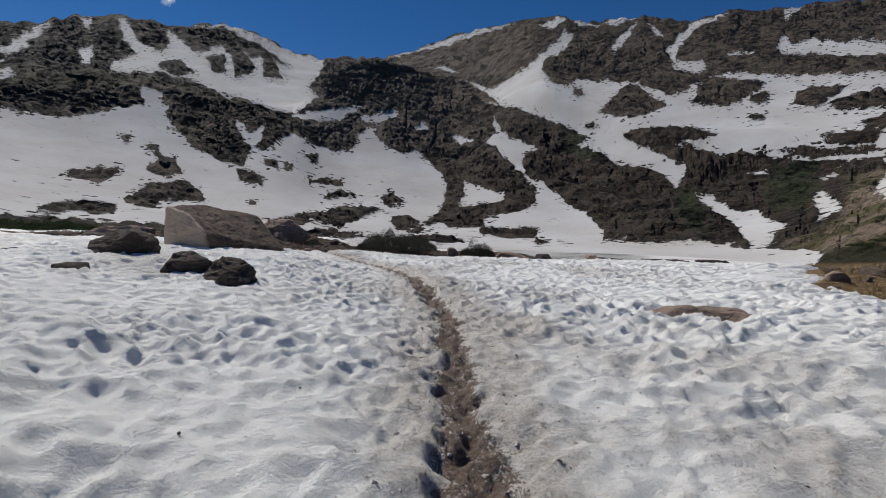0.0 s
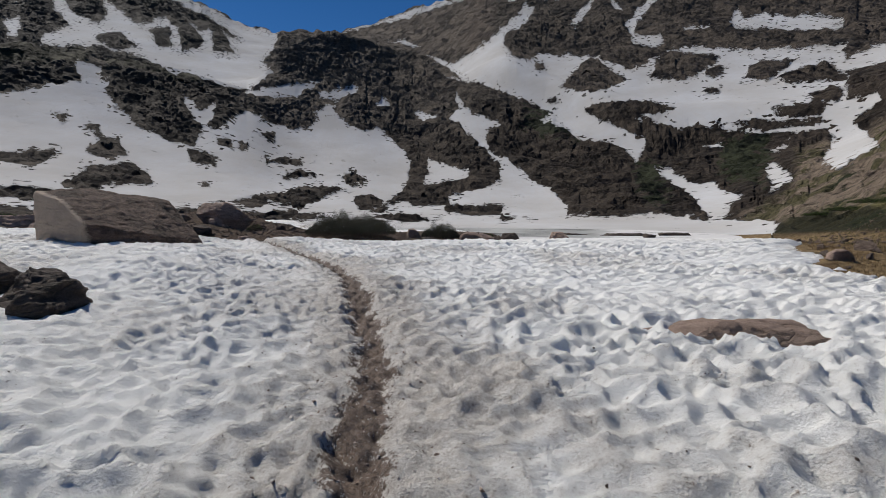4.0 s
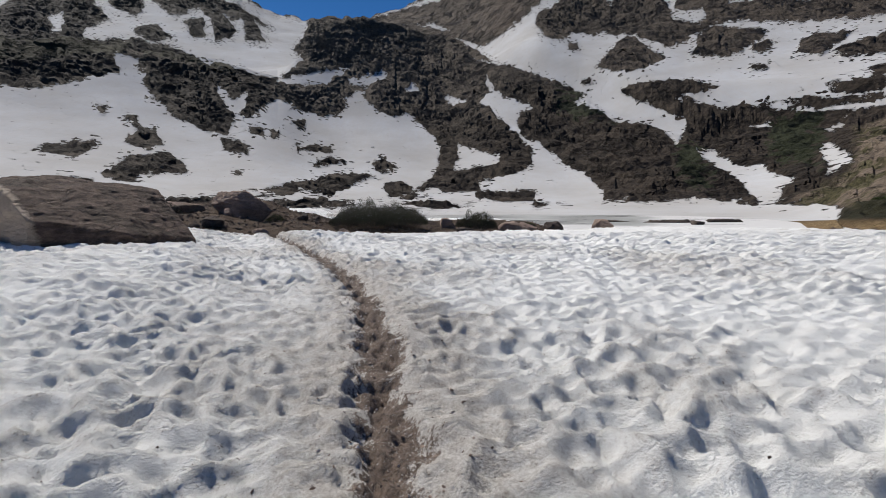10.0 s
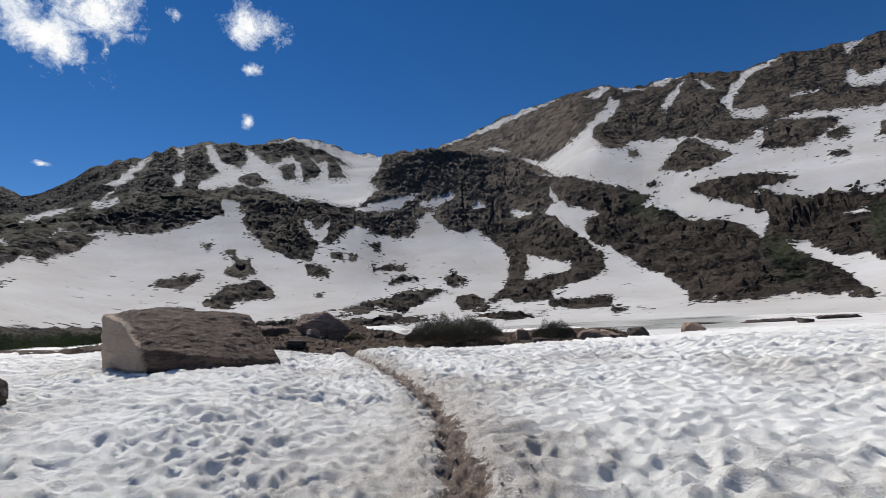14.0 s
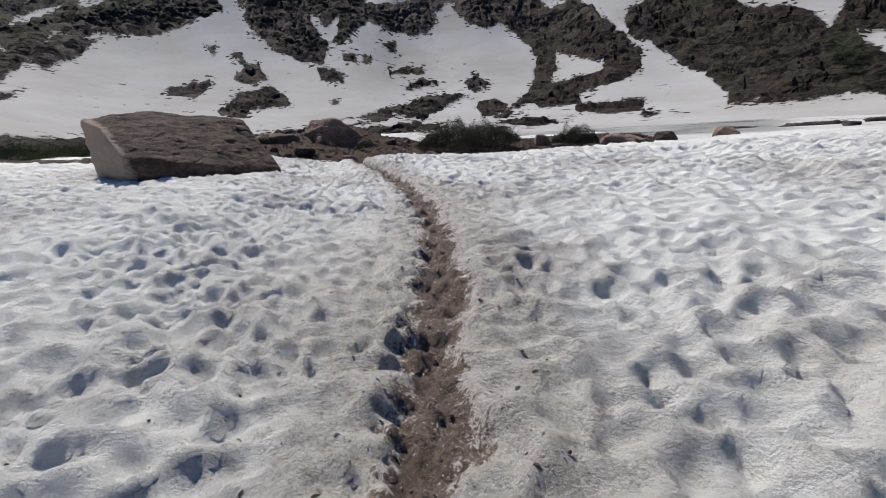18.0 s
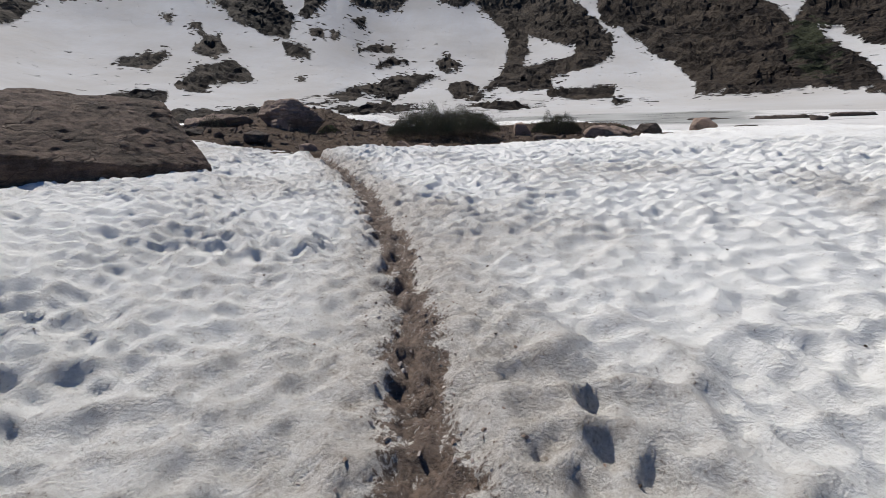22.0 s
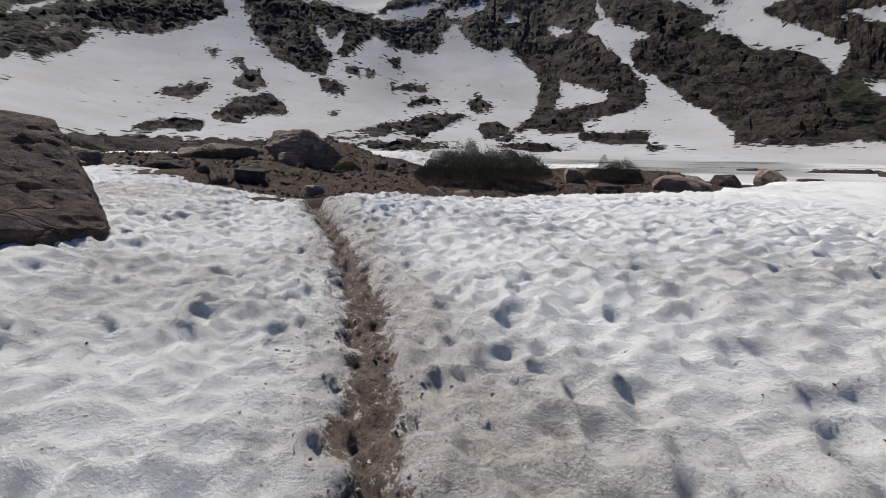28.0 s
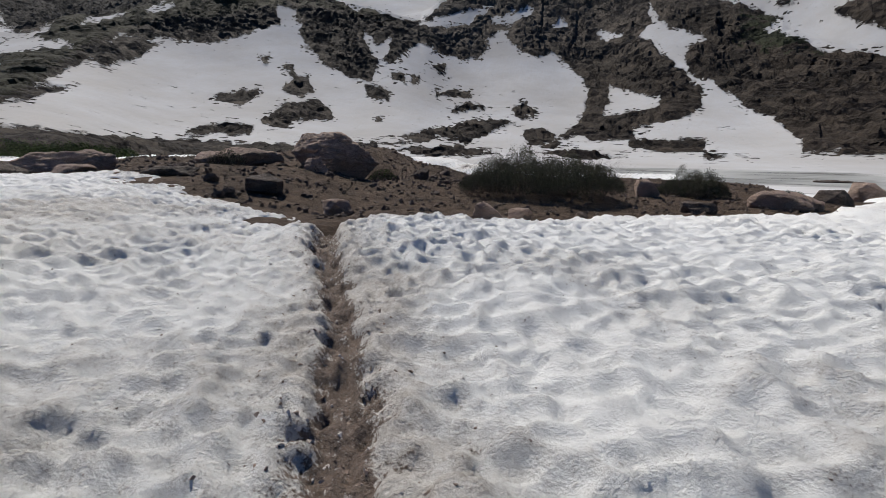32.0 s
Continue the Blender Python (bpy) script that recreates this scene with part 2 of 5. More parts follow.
def terrain_material():
    """Broken rock and scree, grass, mud, and the snow that lies in the hollows."""
    m = Nodes("mountain_ground")
    p = m.position()
    big, mid, small = m.noise(p, 0.018, 8, 0.62), m.noise(p, 0.16, 10, 0.78), m.noise(p, 1.6, 6, 0.7)
    bent = m.tree.nodes.new("ShaderNodeVectorMath")
    bent.operation = "ADD"
    warp = m.tree.nodes.new("ShaderNodeTexNoise")
    m.put(warp.inputs["Vector"], p)
    warp.inputs["Scale"].default_value = 0.12
    m.put(bent.inputs[0], m.scaled(p, (1.0, 1.0, 0.5)))
    m.put(bent.inputs[1], m.scaled(warp.outputs["Color"], (5.0, 5.0, 5.0)))
    cell = m.tree.nodes.new("ShaderNodeTexVoronoi")
    m.put(cell.inputs["Vector"], bent.outputs[0])
    cell.inputs["Scale"].default_value = 0.42
    piece = m.tree.nodes.new("ShaderNodeSeparateColor")
    m.put(piece.inputs[0], cell.outputs["Color"])
    chance = piece.outputs[0]
    tone_a, face_a, joint_a = m.blocks(bent.outputs[0], 0.085)
    tone_b, face_b, joint_b = m.blocks(bent.outputs[0], 0.27)
    tone_c, face_c, joint_c = m.blocks(bent.outputs[0], 0.8)
    tone = m.math("ADD", m.math("ADD", m.math("MULTIPLY", tone_a, 0.3), m.math("MULTIPLY", tone_b, 0.3)), m.math("ADD", m.math("MULTIPLY", tone_c, 0.2), m.math("MULTIPLY", mid, 0.5)))
    rock = m.mix(m.span(tone, 0.4, 0.9), (0.006, 0.005, 0.0043), (0.06, 0.047, 0.036))
    grit = m.noise(p, 0.9, 8, 0.78)
    rock = m.mix(m.span(grit, 0.44, 0.68, 0.0, 0.7), rock, (0.08, 0.062, 0.048))
    rock = m.mix(m.span(m.noise(m.scaled(p, (1.0, 1.0, 0.22)), 0.55, 6, 0.7), 0.54, 0.66, 0.0, 0.8), rock, (0.018, 0.015, 0.013))
    rock = m.mix(m.span(big, 0.48, 0.66, 0.0, 0.4), rock, (0.085, 0.066, 0.052))
    joint = m.math("MINIMUM", m.math("ADD", m.span(joint_a, 0.0, 0.07), m.span(mid, 0.4, 0.7)), m.math("ADD", m.span(joint_b, 0.0, 0.09), m.span(small, 0.35, 0.75)))
    scree = m.mix(m.span(m.math("ADD", small, mid), 0.7, 1.3), (0.035, 0.027, 0.021), (0.15, 0.112, 0.086))
    rock = m.mix(m.span(m.math("ADD", m.attr("scree"), m.math("MULTIPLY", m.math("SUBTRACT", big, 0.5), 1.2)), 0.3, 0.7), rock, scree)
    # rock of the left-hand back slopes goes towards one even dark grey
    rock = m.mix(m.math("MULTIPLY", m.attr("left_dark"), 0.8), rock, (0.03, 0.027, 0.025))
    rock = m.mix(m.math("MULTIPLY", m.attr("pale"), 0.8), rock, m.mix(m.span(m.math("ADD", grit, m.math("MULTIPLY", mid, 0.5)), 0.6, 0.95), (0.04, 0.034, 0.029), (0.17, 0.14, 0.113)))
    rock = m.mix(m.attr("tan"), rock, m.mix(m.span(m.noise(p, 0.045, 8, 0.72), 0.49, 0.55, 0.0, 0.85), m.mix(m.span(m.math("ADD", mid, m.math("MULTIPLY", grit, 0.7)), 0.6, 1.1), (0.06, 0.048, 0.038), (0.32, 0.25, 0.19)), m.mix(m.span(small, 0.3, 0.7), (0.03, 0.034, 0.014), (0.12, 0.11, 0.05))))
    rock = m.mix(m.attr("red"), rock, m.mix(m.span(mid, 0.35, 0.65), (0.36, 0.185, 0.11), (0.22, 0.15, 0.105)))
    crack = m.math("SUBTRACT", 1.0, joint, True)
    rock = m.mix(m.math("MULTIPLY", m.math("MULTIPLY", crack, 0.8), m.math("SUBTRACT", 1.0, m.attr("scree")), True), rock, (0.008, 0.007, 0.006))
    grass = m.mix(m.span(m.math("ADD", mid, small), 0.75, 1.2), (0.05, 0.056, 0.02), (0.195, 0.172, 0.08))
    grass = m.mix(m.span(m.noise(p, 0.07, 7, 0.7), 0.45, 0.62, 0.0, 0.8), grass, m.mix(m.span(small, 0.35, 0.65), (0.10, 0.076, 0.04), (0.24, 0.192, 0.11)))
    grass = m.mix(m.span(m.noise(p, 0.035, 8, 0.7), 0.55, 0.6, 0.0, 0.75), grass, m.mix(m.span(small, 0.3, 0.7), (0.022, 0.03, 0.011), (0.07, 0.078, 0.03)))
    grass = m.mix(m.span(chance, 0.93, 0.94, 0.0, 0.7), grass, (0.26, 0.23, 0.19))
    color = m.mix(m.span(m.math("ADD", m.attr("grass"), m.math("MULTIPLY", m.math("SUBTRACT", mid, 0.5), 1.5)), 0.4, 0.6), rock, grass)
    color = m.mix(m.span(m.math("ADD", m.attr("heath"), m.math("MULTIPLY", m.math("SUBTRACT", mid, 0.5), 1.5)), 0.4, 0.6), color, m.mix(m.span(mid, 0.35, 0.65), (0.010, 0.012, 0.006), (0.042, 0.039, 0.02)))
    mud = m.mix(m.span(m.math("ADD", small, m.math("MULTIPLY", mid, 0.5)), 0.5, 1.0), (0.05, 0.035, 0.025), (0.18, 0.128, 0.092))
    dry = m.mix(m.span(small, 0.35, 0.65), (0.12, 0.075, 0.035), (0.36, 0.26, 0.14))
    near = m.mix(m.span(m.math("ADD", m.attr("turf"), m.math("MULTIPLY", m.math("SUBTRACT", small, 0.5), 1.2)), 0.4, 0.6), mud, dry)
    color = m.mix(m.attr("near"), color, near)
    color = m.mix(m.span(m.math("ADD", m.attr("shrub"), m.math("MULTIPLY", m.math("SUBTRACT", m.noise(p, 0.09, 6, 0.7), 0.5), 2.2)), 0.52, 0.6), color, m.mix(m.span(small, 0.3, 0.7), (0.010, 0.013, 0.007), (0.042, 0.048, 0.024)))
    edge = m.math("ADD", m.attr("snow"), m.math("ADD", m.math("MULTIPLY", m.math("SUBTRACT", m.noise(p, 0.3, 8, 0.75), 0.5), 1.6), m.math("MULTIPLY", m.math("SUBTRACT", m.noise(p, 0.07, 4, 0.7), 0.5), 0.8)))
    edge = m.math("SUBTRACT", edge, m.span(chance, 0.90, 0.91, 0.0, 0.75))
    runnel = m.noise(m.scaled(p, (0.4, 0.1, 0.1)), 1.0, 8, 0.7, 0.9)
    white = m.mix(m.span(big, 0.35, 0.65), (0.57, 0.575, 0.58), (0.46, 0.448, 0.43))
    white = m.mix(m.span(runnel, 0.45, 0.72, 0.0, 0.5), white, (0.52, 0.485, 0.45))
    color = m.mix(m.span(edge, -0.02, 0.02), color, white)
    height = m.math("ADD", m.math("ADD", m.math("MULTIPLY", mid, 1.5), m.math("MULTIPLY", small, 0.35)), m.math("ADD", m.math("MULTIPLY", face_a, 1.3), m.math("ADD", m.math("MULTIPLY", face_b, 1.2), face_c)))
    firm = m.math("SUBTRACT", 1.0, m.math("MAXIMUM", m.attr("near"), m.attr("grass")), True)
    height = m.math("ADD", m.math("MULTIPLY", height, firm), m.math("MULTIPLY", m.math("SUBTRACT", 1.0, firm), m.math("ADD", m.math("MULTIPLY", mid, 1.2), m.math("MULTIPLY", small, 0.4))))
    flat = m.span(edge, -0.1, 0.1, 1.0, 0.03)
    m.bump(m.math("ADD", m.math("MULTIPLY", height, flat), m.math("MULTIPLY", runnel, m.span(edge, -0.1, 0.1, 0.0, 0.35))), 1.0, 0.9)
    return m.done(color, 0.92, 0.15)


def boulder_material(name, light, dark, pale_lit=None):
    m = Nodes(name)
    c = m.coords()
    big, mid, fine = m.noise(c, 0.9, 6, 0.6), m.noise(m.scaled(c, (1.0, 1.0, 2.0)), 3.6, 9, 0.74), m.noise(c, 45, 5, 0.7)
    color = m.mix(m.span(mid, 0.32, 0.68), dark, light)
    color = m.mix(m.span(big, 0.5, 0.62), color, m.mix(fine, dark, (light[0] * 0.75, light[1] * 0.8, light[2] * 0.8)))
    color = m.mix(m.span(fine, 0.35, 0.75, 0.0, 0.55), color, (dark[0] * 0.5, dark[1] * 0.5, dark[2] * 0.5))
    split = m.noise(m.scaled(c, (1.0, 1.0, 3.0)), 1.1, 7, 0.72, 0.8)
    fissure = m.math("MULTIPLY", m.span(m.math("ABSOLUTE", m.math("SUBTRACT", split, 0.5)), 0.0, 0.013, 1.0, 0.0), m.span(big, 0.45, 0.6))
    color = m.mix(m.math("MULTIPLY", fissure, 0.8), color, (dark[0] * 0.3, dark[1] * 0.3, dark[2] * 0.3))
    bend = m.tree.nodes.new("ShaderNodeVectorMath")
    bend.operation = "ADD"
    swirl = m.tree.nodes.new("ShaderNodeTexNoise")
    m.put(swirl.inputs["Vector"], c)
    swirl.inputs["Scale"].default_value = 2.2
    m.put(bend.inputs[0], c)
    m.put(bend.inputs[1], m.scaled(swirl.outputs["Color"], (0.5, 0.5, 0.5)))
    line = m.math("MAXIMUM", m.span(m.voronoi(m.scaled(bend.outputs[0], (0.45, 0.45, 1.9)), 1.0, "DISTANCE_TO_EDGE"), 0.0, 0.016, 1.0, 0.0), m.math("MULTIPLY", m.span(m.voronoi(m.scaled(bend.outputs[0], (0.6, 0.6, 2.0)), 4.5, "DISTANCE_TO_EDGE"), 0.0, 0.04, 1.0, 0.0), m.span(big, 0.42, 0.6, 0.0, 0.7)))
    color = m.mix(m.math("MULTIPLY", line, m.span(mid, 0.42, 0.58, 0.0, 0.7)), color, (dark[0] * 0.22, dark[1] * 0.22, dark[2] * 0.22))
    fissure = m.math("MAXIMUM", fissure, line)
    # Side plane painted paler: fresh rock plus bounced snow light put into the colour.
    if pale_lit:
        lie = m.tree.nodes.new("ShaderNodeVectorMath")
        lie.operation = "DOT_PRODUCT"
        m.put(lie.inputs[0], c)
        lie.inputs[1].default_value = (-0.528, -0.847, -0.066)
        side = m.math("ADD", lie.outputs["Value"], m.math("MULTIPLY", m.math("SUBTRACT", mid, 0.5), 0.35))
        color = m.mix(m.span(side, pale_lit, pale_lit + 0.1, 0.0, 0.9), color, m.mix(mid, (0.5, 0.39, 0.3), (0.74, 0.62, 0.5)))
    relief = m.math("SUBTRACT", m.math("ADD", m.math("MULTIPLY", mid, 1.3), m.math("MULTIPLY", fine, 0.45)), m.math("MULTIPLY", fissure, 0.5))
    m.bump(relief, 0.12, 1.0)
    return m.done(color, 0.85, 0.25)


SNOW, TERRAIN = snow_material(), terrain_material()
PINK_ROCK = boulder_material("pink_granite", (0.62, 0.46, 0.37), (0.36, 0.26, 0.205))
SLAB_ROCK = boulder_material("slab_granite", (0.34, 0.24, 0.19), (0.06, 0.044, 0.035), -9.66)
DARK_ROCK = boulder_material("dark_gneiss", (0.25, 0.195, 0.16), (0.06, 0.047, 0.039))


def ice_material():
    m = Nodes("lake_ice")
    p = m.scaled(m.position(), (1.0, 2.2, 1.0))
    n = m.noise(p, 0.05, 5, 0.6, 0.6)
    color = m.mix(m.span(n, 0.42, 0.58), (0.44, 0.445, 0.425), (0.23, 0.235, 0.222))
    color = m.mix(m.attr("open"), color, m.mix(n, (0.07, 0.068, 0.06), (0.16, 0.155, 0.14)))
    color = m.mix(m.span(m.math("ADD", m.math("MULTIPLY", m.attr("firn"), 0.6), n), 0.72, 0.95), color, (0.76, 0.75, 0.73))
    return m.done(color, m.span(n, 0.45, 0.6, 0.5, 0.25), 0.3)


# ---- the snowfield underfoot ----
TRAIL_Y = (-6, 0, 2.7, 5, 8, 9.9, 12.8, 16, 20, 21.8, 24.4, 25.4, 28, 32, 38, 60)
TRAIL_X = (0.5, 0.35, 0.26, 0.2, 0.1, -0.18, -0.66, -1.7, -3.3, -4.4, -6.0, -6.6, -7.5, -8.6, -10, -14)
EDGE_Y = (-60, 4, 8.8, 12, 16.4, 28.5, 40, 60)
EDGE_X = (14, 11.0, 10.5, 11.6, 13.3, 22.4, 27, 30)
FAR_X = (-60, -16, -10, -7.3, -6.5, -4.8, -1.3, 2, 5.5, 7.8, 12, 19, 26, 60)
FAR_Y = (36, 29.5, 27, 25.6, 26.8, 29.8, 32.3, 34.4, 36.4, 40, 47, 60, 65, 75)


def trail_x(y):
    fine = np.linspace(-6, 60, 331)
    raw = np.interp(fine, TRAIL_Y, TRAIL_X)
    soft = np.convolve(np.pad(raw, 6, "edge"), np.ones(13) / 13, "valid")
    return np.interp(y, fine, soft)


def base_height(x, y):
    """The gentle lie of the ground round the walk, without the snow's thickness."""
    left = np.maximum(0.0, -(x - trail_x(y)) - 0.6)
    right = np.maximum(0.0, x - trail_x(y) - 0.6)
    z = -0.16 + 0.010 * np.clip(y, -10, 28) + 0.085 * (1 - 0.45 * ramp(y, 18, 27)) * left * np.exp(-left / 14) + 0.004 * right
    z = z + (0.17 * ramp(left, 1.5, 4.0) + 0.42 * ramp(left, 0.2, 2.5) * ramp(y, 26, 33)) * (1 - ramp(left, 6, 12))
    z = z - 0.060 * np.clip(y - 24.0, 0, 13.5 + 31.5 * ramp(x, 7.5, 17)) * ramp(x - trail_x(y), 0.3, 4.0)
    z = z + 0.5 * np.exp(-((x + 6.5) / 4) ** 2) * ramp(y, 32, 41) * (1 - ramp(y, 48, 62)) + 0.55 * np.exp(-((x + 3.2) / 4.5) ** 2 - ((y - 38.5) / 4) ** 2)
    bank = np.exp(-((np.hypot(x, y) - 54) / 10) ** 2) * ramp(-x / np.maximum(y, 5), 0.18, 0.34) * ramp(y, 10, 22)
    return z + 0.95 * bank + 0.10 * fbm(x / 5, y / 5, 2, 3)


def inside_snow(x, y):
    wob = 0.5 * fbm(x / 1.4, y / 1.4, 3, 41)
    return np.minimum((np.interp(y, EDGE_Y, EDGE_X) - x) * 0.8, (np.interp(x, FAR_X, FAR_Y) - y) * 0.8) + wob


def snow_height(x, y, rough=True):
    u = x - trail_x(y)
    z = base_height(x, y)
    d = inside_snow(x, y)
    z = z + (0.06 * ramp(d, 0.0, 0.25) + 0.16 * ramp(d, 0.1, 1.6)) - 0.5 * ramp(-d, 0.0, 0.5)
    wx = x + 0.07 * fbm(x * 2.2, y * 2.2, 3, 8)
    wy = y + 0.07 * fbm(x * 2.2, y * 2.2, 3, 9)
    trod = np.exp(-(u / 0.7) ** 2)
    turn = 0.35
    cx, cy = wx * math.cos(turn) + wy * math.sin(turn), -wx * math.sin(turn) + wy * math.cos(turn)
    east = ramp(u, -0.3, 0.5)
    # broad scallops that meet in sharp crests on the sunny side
    broad = np.sqrt(np.minimum(cups(cx / 0.31, cy / 0.25, 11), 0.55) + 0.02)
    lesser = np.sqrt(np.minimum(cups(cx / 0.15, cy / 0.13, 13), 0.55) + 0.02)
    rolling = np.sqrt(np.minimum(cups(wx / 0.85 + 5, wy / 0.7, 19), 0.55) + 0.02)
    calm_a = np.clip(0.9 + 0.4 * fbm(x / 2.4, y / 2.4, 2, 77), 0.45, 1.25)
    scallop = calm_a * (0.27 * (broad - 0.4) + 0.058 * (lesser - 0.4) + 0.12 * (rolling - 0.4)) * (1 - 0.5 * np.exp(-((u - 1.5) / 1.1) ** 2) * (1 - ramp(y, 5, 8)))
    # pits of several sizes in a flatter crust on the other side
    pit = np.sqrt(np.minimum(cups(cx / 0.28, cy / 0.23, 12), 0.55) + 0.02)
    dimple = np.sqrt(np.minimum(cups(wx / 0.13, wy / 0.115, 15), 0.55) + 0.02)
    deep_pits = np.clip(0.8 + 0.5 * fbm(x / 1.9, y / 1.7, 3, 78), 0.55, 1.1)
    start = 1 - ramp(y, 3.0, 6.0)
    pitted = deep_pits * (0.235 * (pit - 0.4) + 0.055 * (dimple - 0.4)) * (1 - 0.3 * start) + 0.09 * (1 + 1.6 * start) * (rolling - 0.4)
    z = z + (1 - 0.5 * trod) * (east * scallop + (1 - east) * pitted)
    crumbs = np.sqrt(np.minimum(cups(x / 0.1, y / 0.09, 87), 0.55) + 0.02)
    z = z + 0.022 * (crumbs - 0.4) * (0.3 + trod)
    bowl = np.where(u > 0, broad, pit) ** 2
    z = z + 0.030 * fbm(x * 1.6, y * 1.6, 3, 23) + 0.015 * fbm(x * 8, y * 8, 4, 29, 0.42) * (1 + 1.6 * trod)
    half = 0.165 + 0.035 * vnoise(y * 1.7, 0 * y, 4) + 0.02 * vnoise(y * 5, 0 * y, 5)
    deep = 0.11 + 0.13 * ramp(y, 18, 25) + 0.03 * vnoise(y * 0.8, 0 * y + 3, 6)
    groove = 1 - ramp(np.abs(u + 0.05 * vnoise(y * 2.1, 0 * y, 7) + 0.075 * fbm(x * 5, y * 5, 3, 71)), half * 0.4, half * 2.1)
    z = z - deep * groove + groove * 0.14 * (np.minimum(cups((x + 0.02 * fbm(x * 9, y * 9, 2, 83)) / 0.17, y / 0.26, 85), 0.45) - 0.17) + 0.022 * (0.3 + groove) * fbm(x * 12, y * 12, 3, 37) * np.exp(-(u / 0.6) ** 2)
    return z, u, groove, d, bowl


def steps(start, stop, first, growth, most):
    out, step = [start], first
    while out[-1] < stop:
        out.append(out[-1] + step)
        step = min(step * growth, most)
    return out


side = steps(2.2, 10, 0.03, 1.008, 0.06)
side = side[:-1] + steps(side[-1], 44, 0.06, 1.022, 0.5)
offs = np.array([-v for v in side[::-1] if v < 44] + list(np.arange(-2.17, 2.18, 0.03)) + side)
ys = np.array([-v for v in steps(0.0, 40, 0.08, 1.07, 1.2)[::-1]][:-1] + list(np.arange(0, 28.5, 0.036)) + steps(28.5, 76, 0.036, 1.03, 0.3))
gy, gu = np.meshgrid(ys, offs, indexing="ij")
gx = trail_x(gy) + gu
gz, gu2, groove, gd, bowl = snow_height(gx, gy)
patchy = 0.5 + 0.5 * fbm(gx / 1.3, gy / 1.3, 3, 51)
dirt = 0.75 * np.exp(-((gu2 - 0.2) / 1.0) ** 2) * (0.4 + 0.75 * patchy) + 0.55 * np.exp(-((gu2 - 0.05) / 0.45) ** 2) + 0.42 * np.clip(fbm(gx / 2.6, gy / 3.4, 3, 61), 0, 1) + 0.6 * np.clip(bowl - 0.22, 0, 0.3) + 0.6 * np.exp(-((gu2 - 2.4) / 2.0) ** 2) * (1 - ramp(gy, 6, 10)) * patchy + 0.35 * ramp(-gu2, 0.3, 2) * (1 - ramp(-gu2, 5, 9)) * ramp(gy, 14, 19) * patchy
snowfield = sheet("snowfield", np.stack([gx, gy, gz], -1).reshape(-1, 3), grid_faces(len(ys), len(offs)), SNOW,
                  {"dirt": 1.0 * dirt, "trail": groove})
tagged(snowfield, "sun-cupped summer snowfield with a muddy boot trench", "snowfield", kind="structure")

# ---- the valley and its mountains: one sheet from underfoot to the skyline ----
LAKE_Z = -3.0
AZ = np.concatenate([np.arange(-70, 84, 0.15), np.arange(84, 290, 4.0)])


def by_az(*knots):
    a = np.array(knots, float)
    return np.interp(AZ, a[:, 0], a[:, 1])


def round_az(*knots):
    """The same with its corners rounded over a few degrees."""
    a = np.array(knots, float)
    return np.mean([np.interp(AZ + d, a[:, 0], a[:, 1]) for d in np.linspace(-3.5, 3.5, 15)], 0)


shore_r = round_az((-70, 90), (-55, 100), (-46, 102), (-40, 104), (-28, 108), (-15, 125), (0, 142), (10, 148), (25, 150), (33, 140), (39, 112), (45, 72), (50, 44), (56, 26), (65, 18), (84, 14), (120, 40), (240, 40), (290, 90))
shore_z = round_az((-70, 2), (-50, 2), (-43, -2.9), (36, -2.9), (41, -1.5), (45, 0.3), (55, 0.4), (84, 0.4), (290, 2))
front_el = by_az((-70, 2.5), (-63.8, 3), (-62.8, 4.8), (-58.6, 7.7), (-54.6, 9.2), (-51.2, 10.5), (-46.9, 11.5), (-43.5, 12.8), (-39.8, 13.8), (-36.3, 14.4), (-32.6, 14.6), (-30.6, 14.3),
                 (-25.2, 14.5), (-22.3, 14), (-18.1, 13.2), (-15.6, 15.6), (-13, 18.3), (-9.8, 19.6), (-5, 19.1), (0.5, 17.9), (4, 15.9), (9.5, 13.5), (14.2, 12.1), (16.8, 11.4),
                 (20, 8.5), (24.2, 7.8), (28, 5.8), (35.5, 6.2), (41, 6.2), (46.4, 6.8), (49.8, 10.1), (55, 11.2), (61.1, 13), (66.9, 12.6), (68.8, 12.8), (71.7, 14.2), (76.5, 16.4), (84, 19), (120, 8), (240, 6), (290, 2.5))
front_r = round_az((-70, 420), (-45, 480), (-20, 470), (-13, 580), (-5, 600), (1, 590), (5, 520), (10, 470), (17, 430), (20, 390), (26, 350), (46, 330), (61, 320), (67, 290), (72, 240), (84, 190), (120, 250), (290, 420))
crest_el = by_az((-70, 11), (-64.7, 12.4), (-61.7, 13.4), (-59.6, 14.1), (-55.9, 13.6), (-54, 14.1), (-49.7, 12.4), (-45.4, 16), (-41.1, 17.6), (-38.3, 18.9), (-35.5, 19.7), (-32.2, 20.2), (-30.6, 19.9),
                 (-25.3, 21.2), (-22.4, 20.9), (-18.2, 19.6), (-15, 19.2), (-12.4, 19.7), (-7.8, 20), (-3, 21.4), (0.4, 22.7), (4.4, 23.6), (8.3, 24), (12.7, 24.5), (16.3, 23.5),
                 (21.8, 23.5), (26.9, 22.4), (30.5, 22.7), (35.7, 22), (41.4, 21.5), (47.6, 20.4), (53.5, 17.9), (57.9, 19), (63.7, 19.2), (69, 19.9), (74.5, 19.3), (79.3, 19.6), (84, 20), (120, 10), (240, 8), (290, 11))
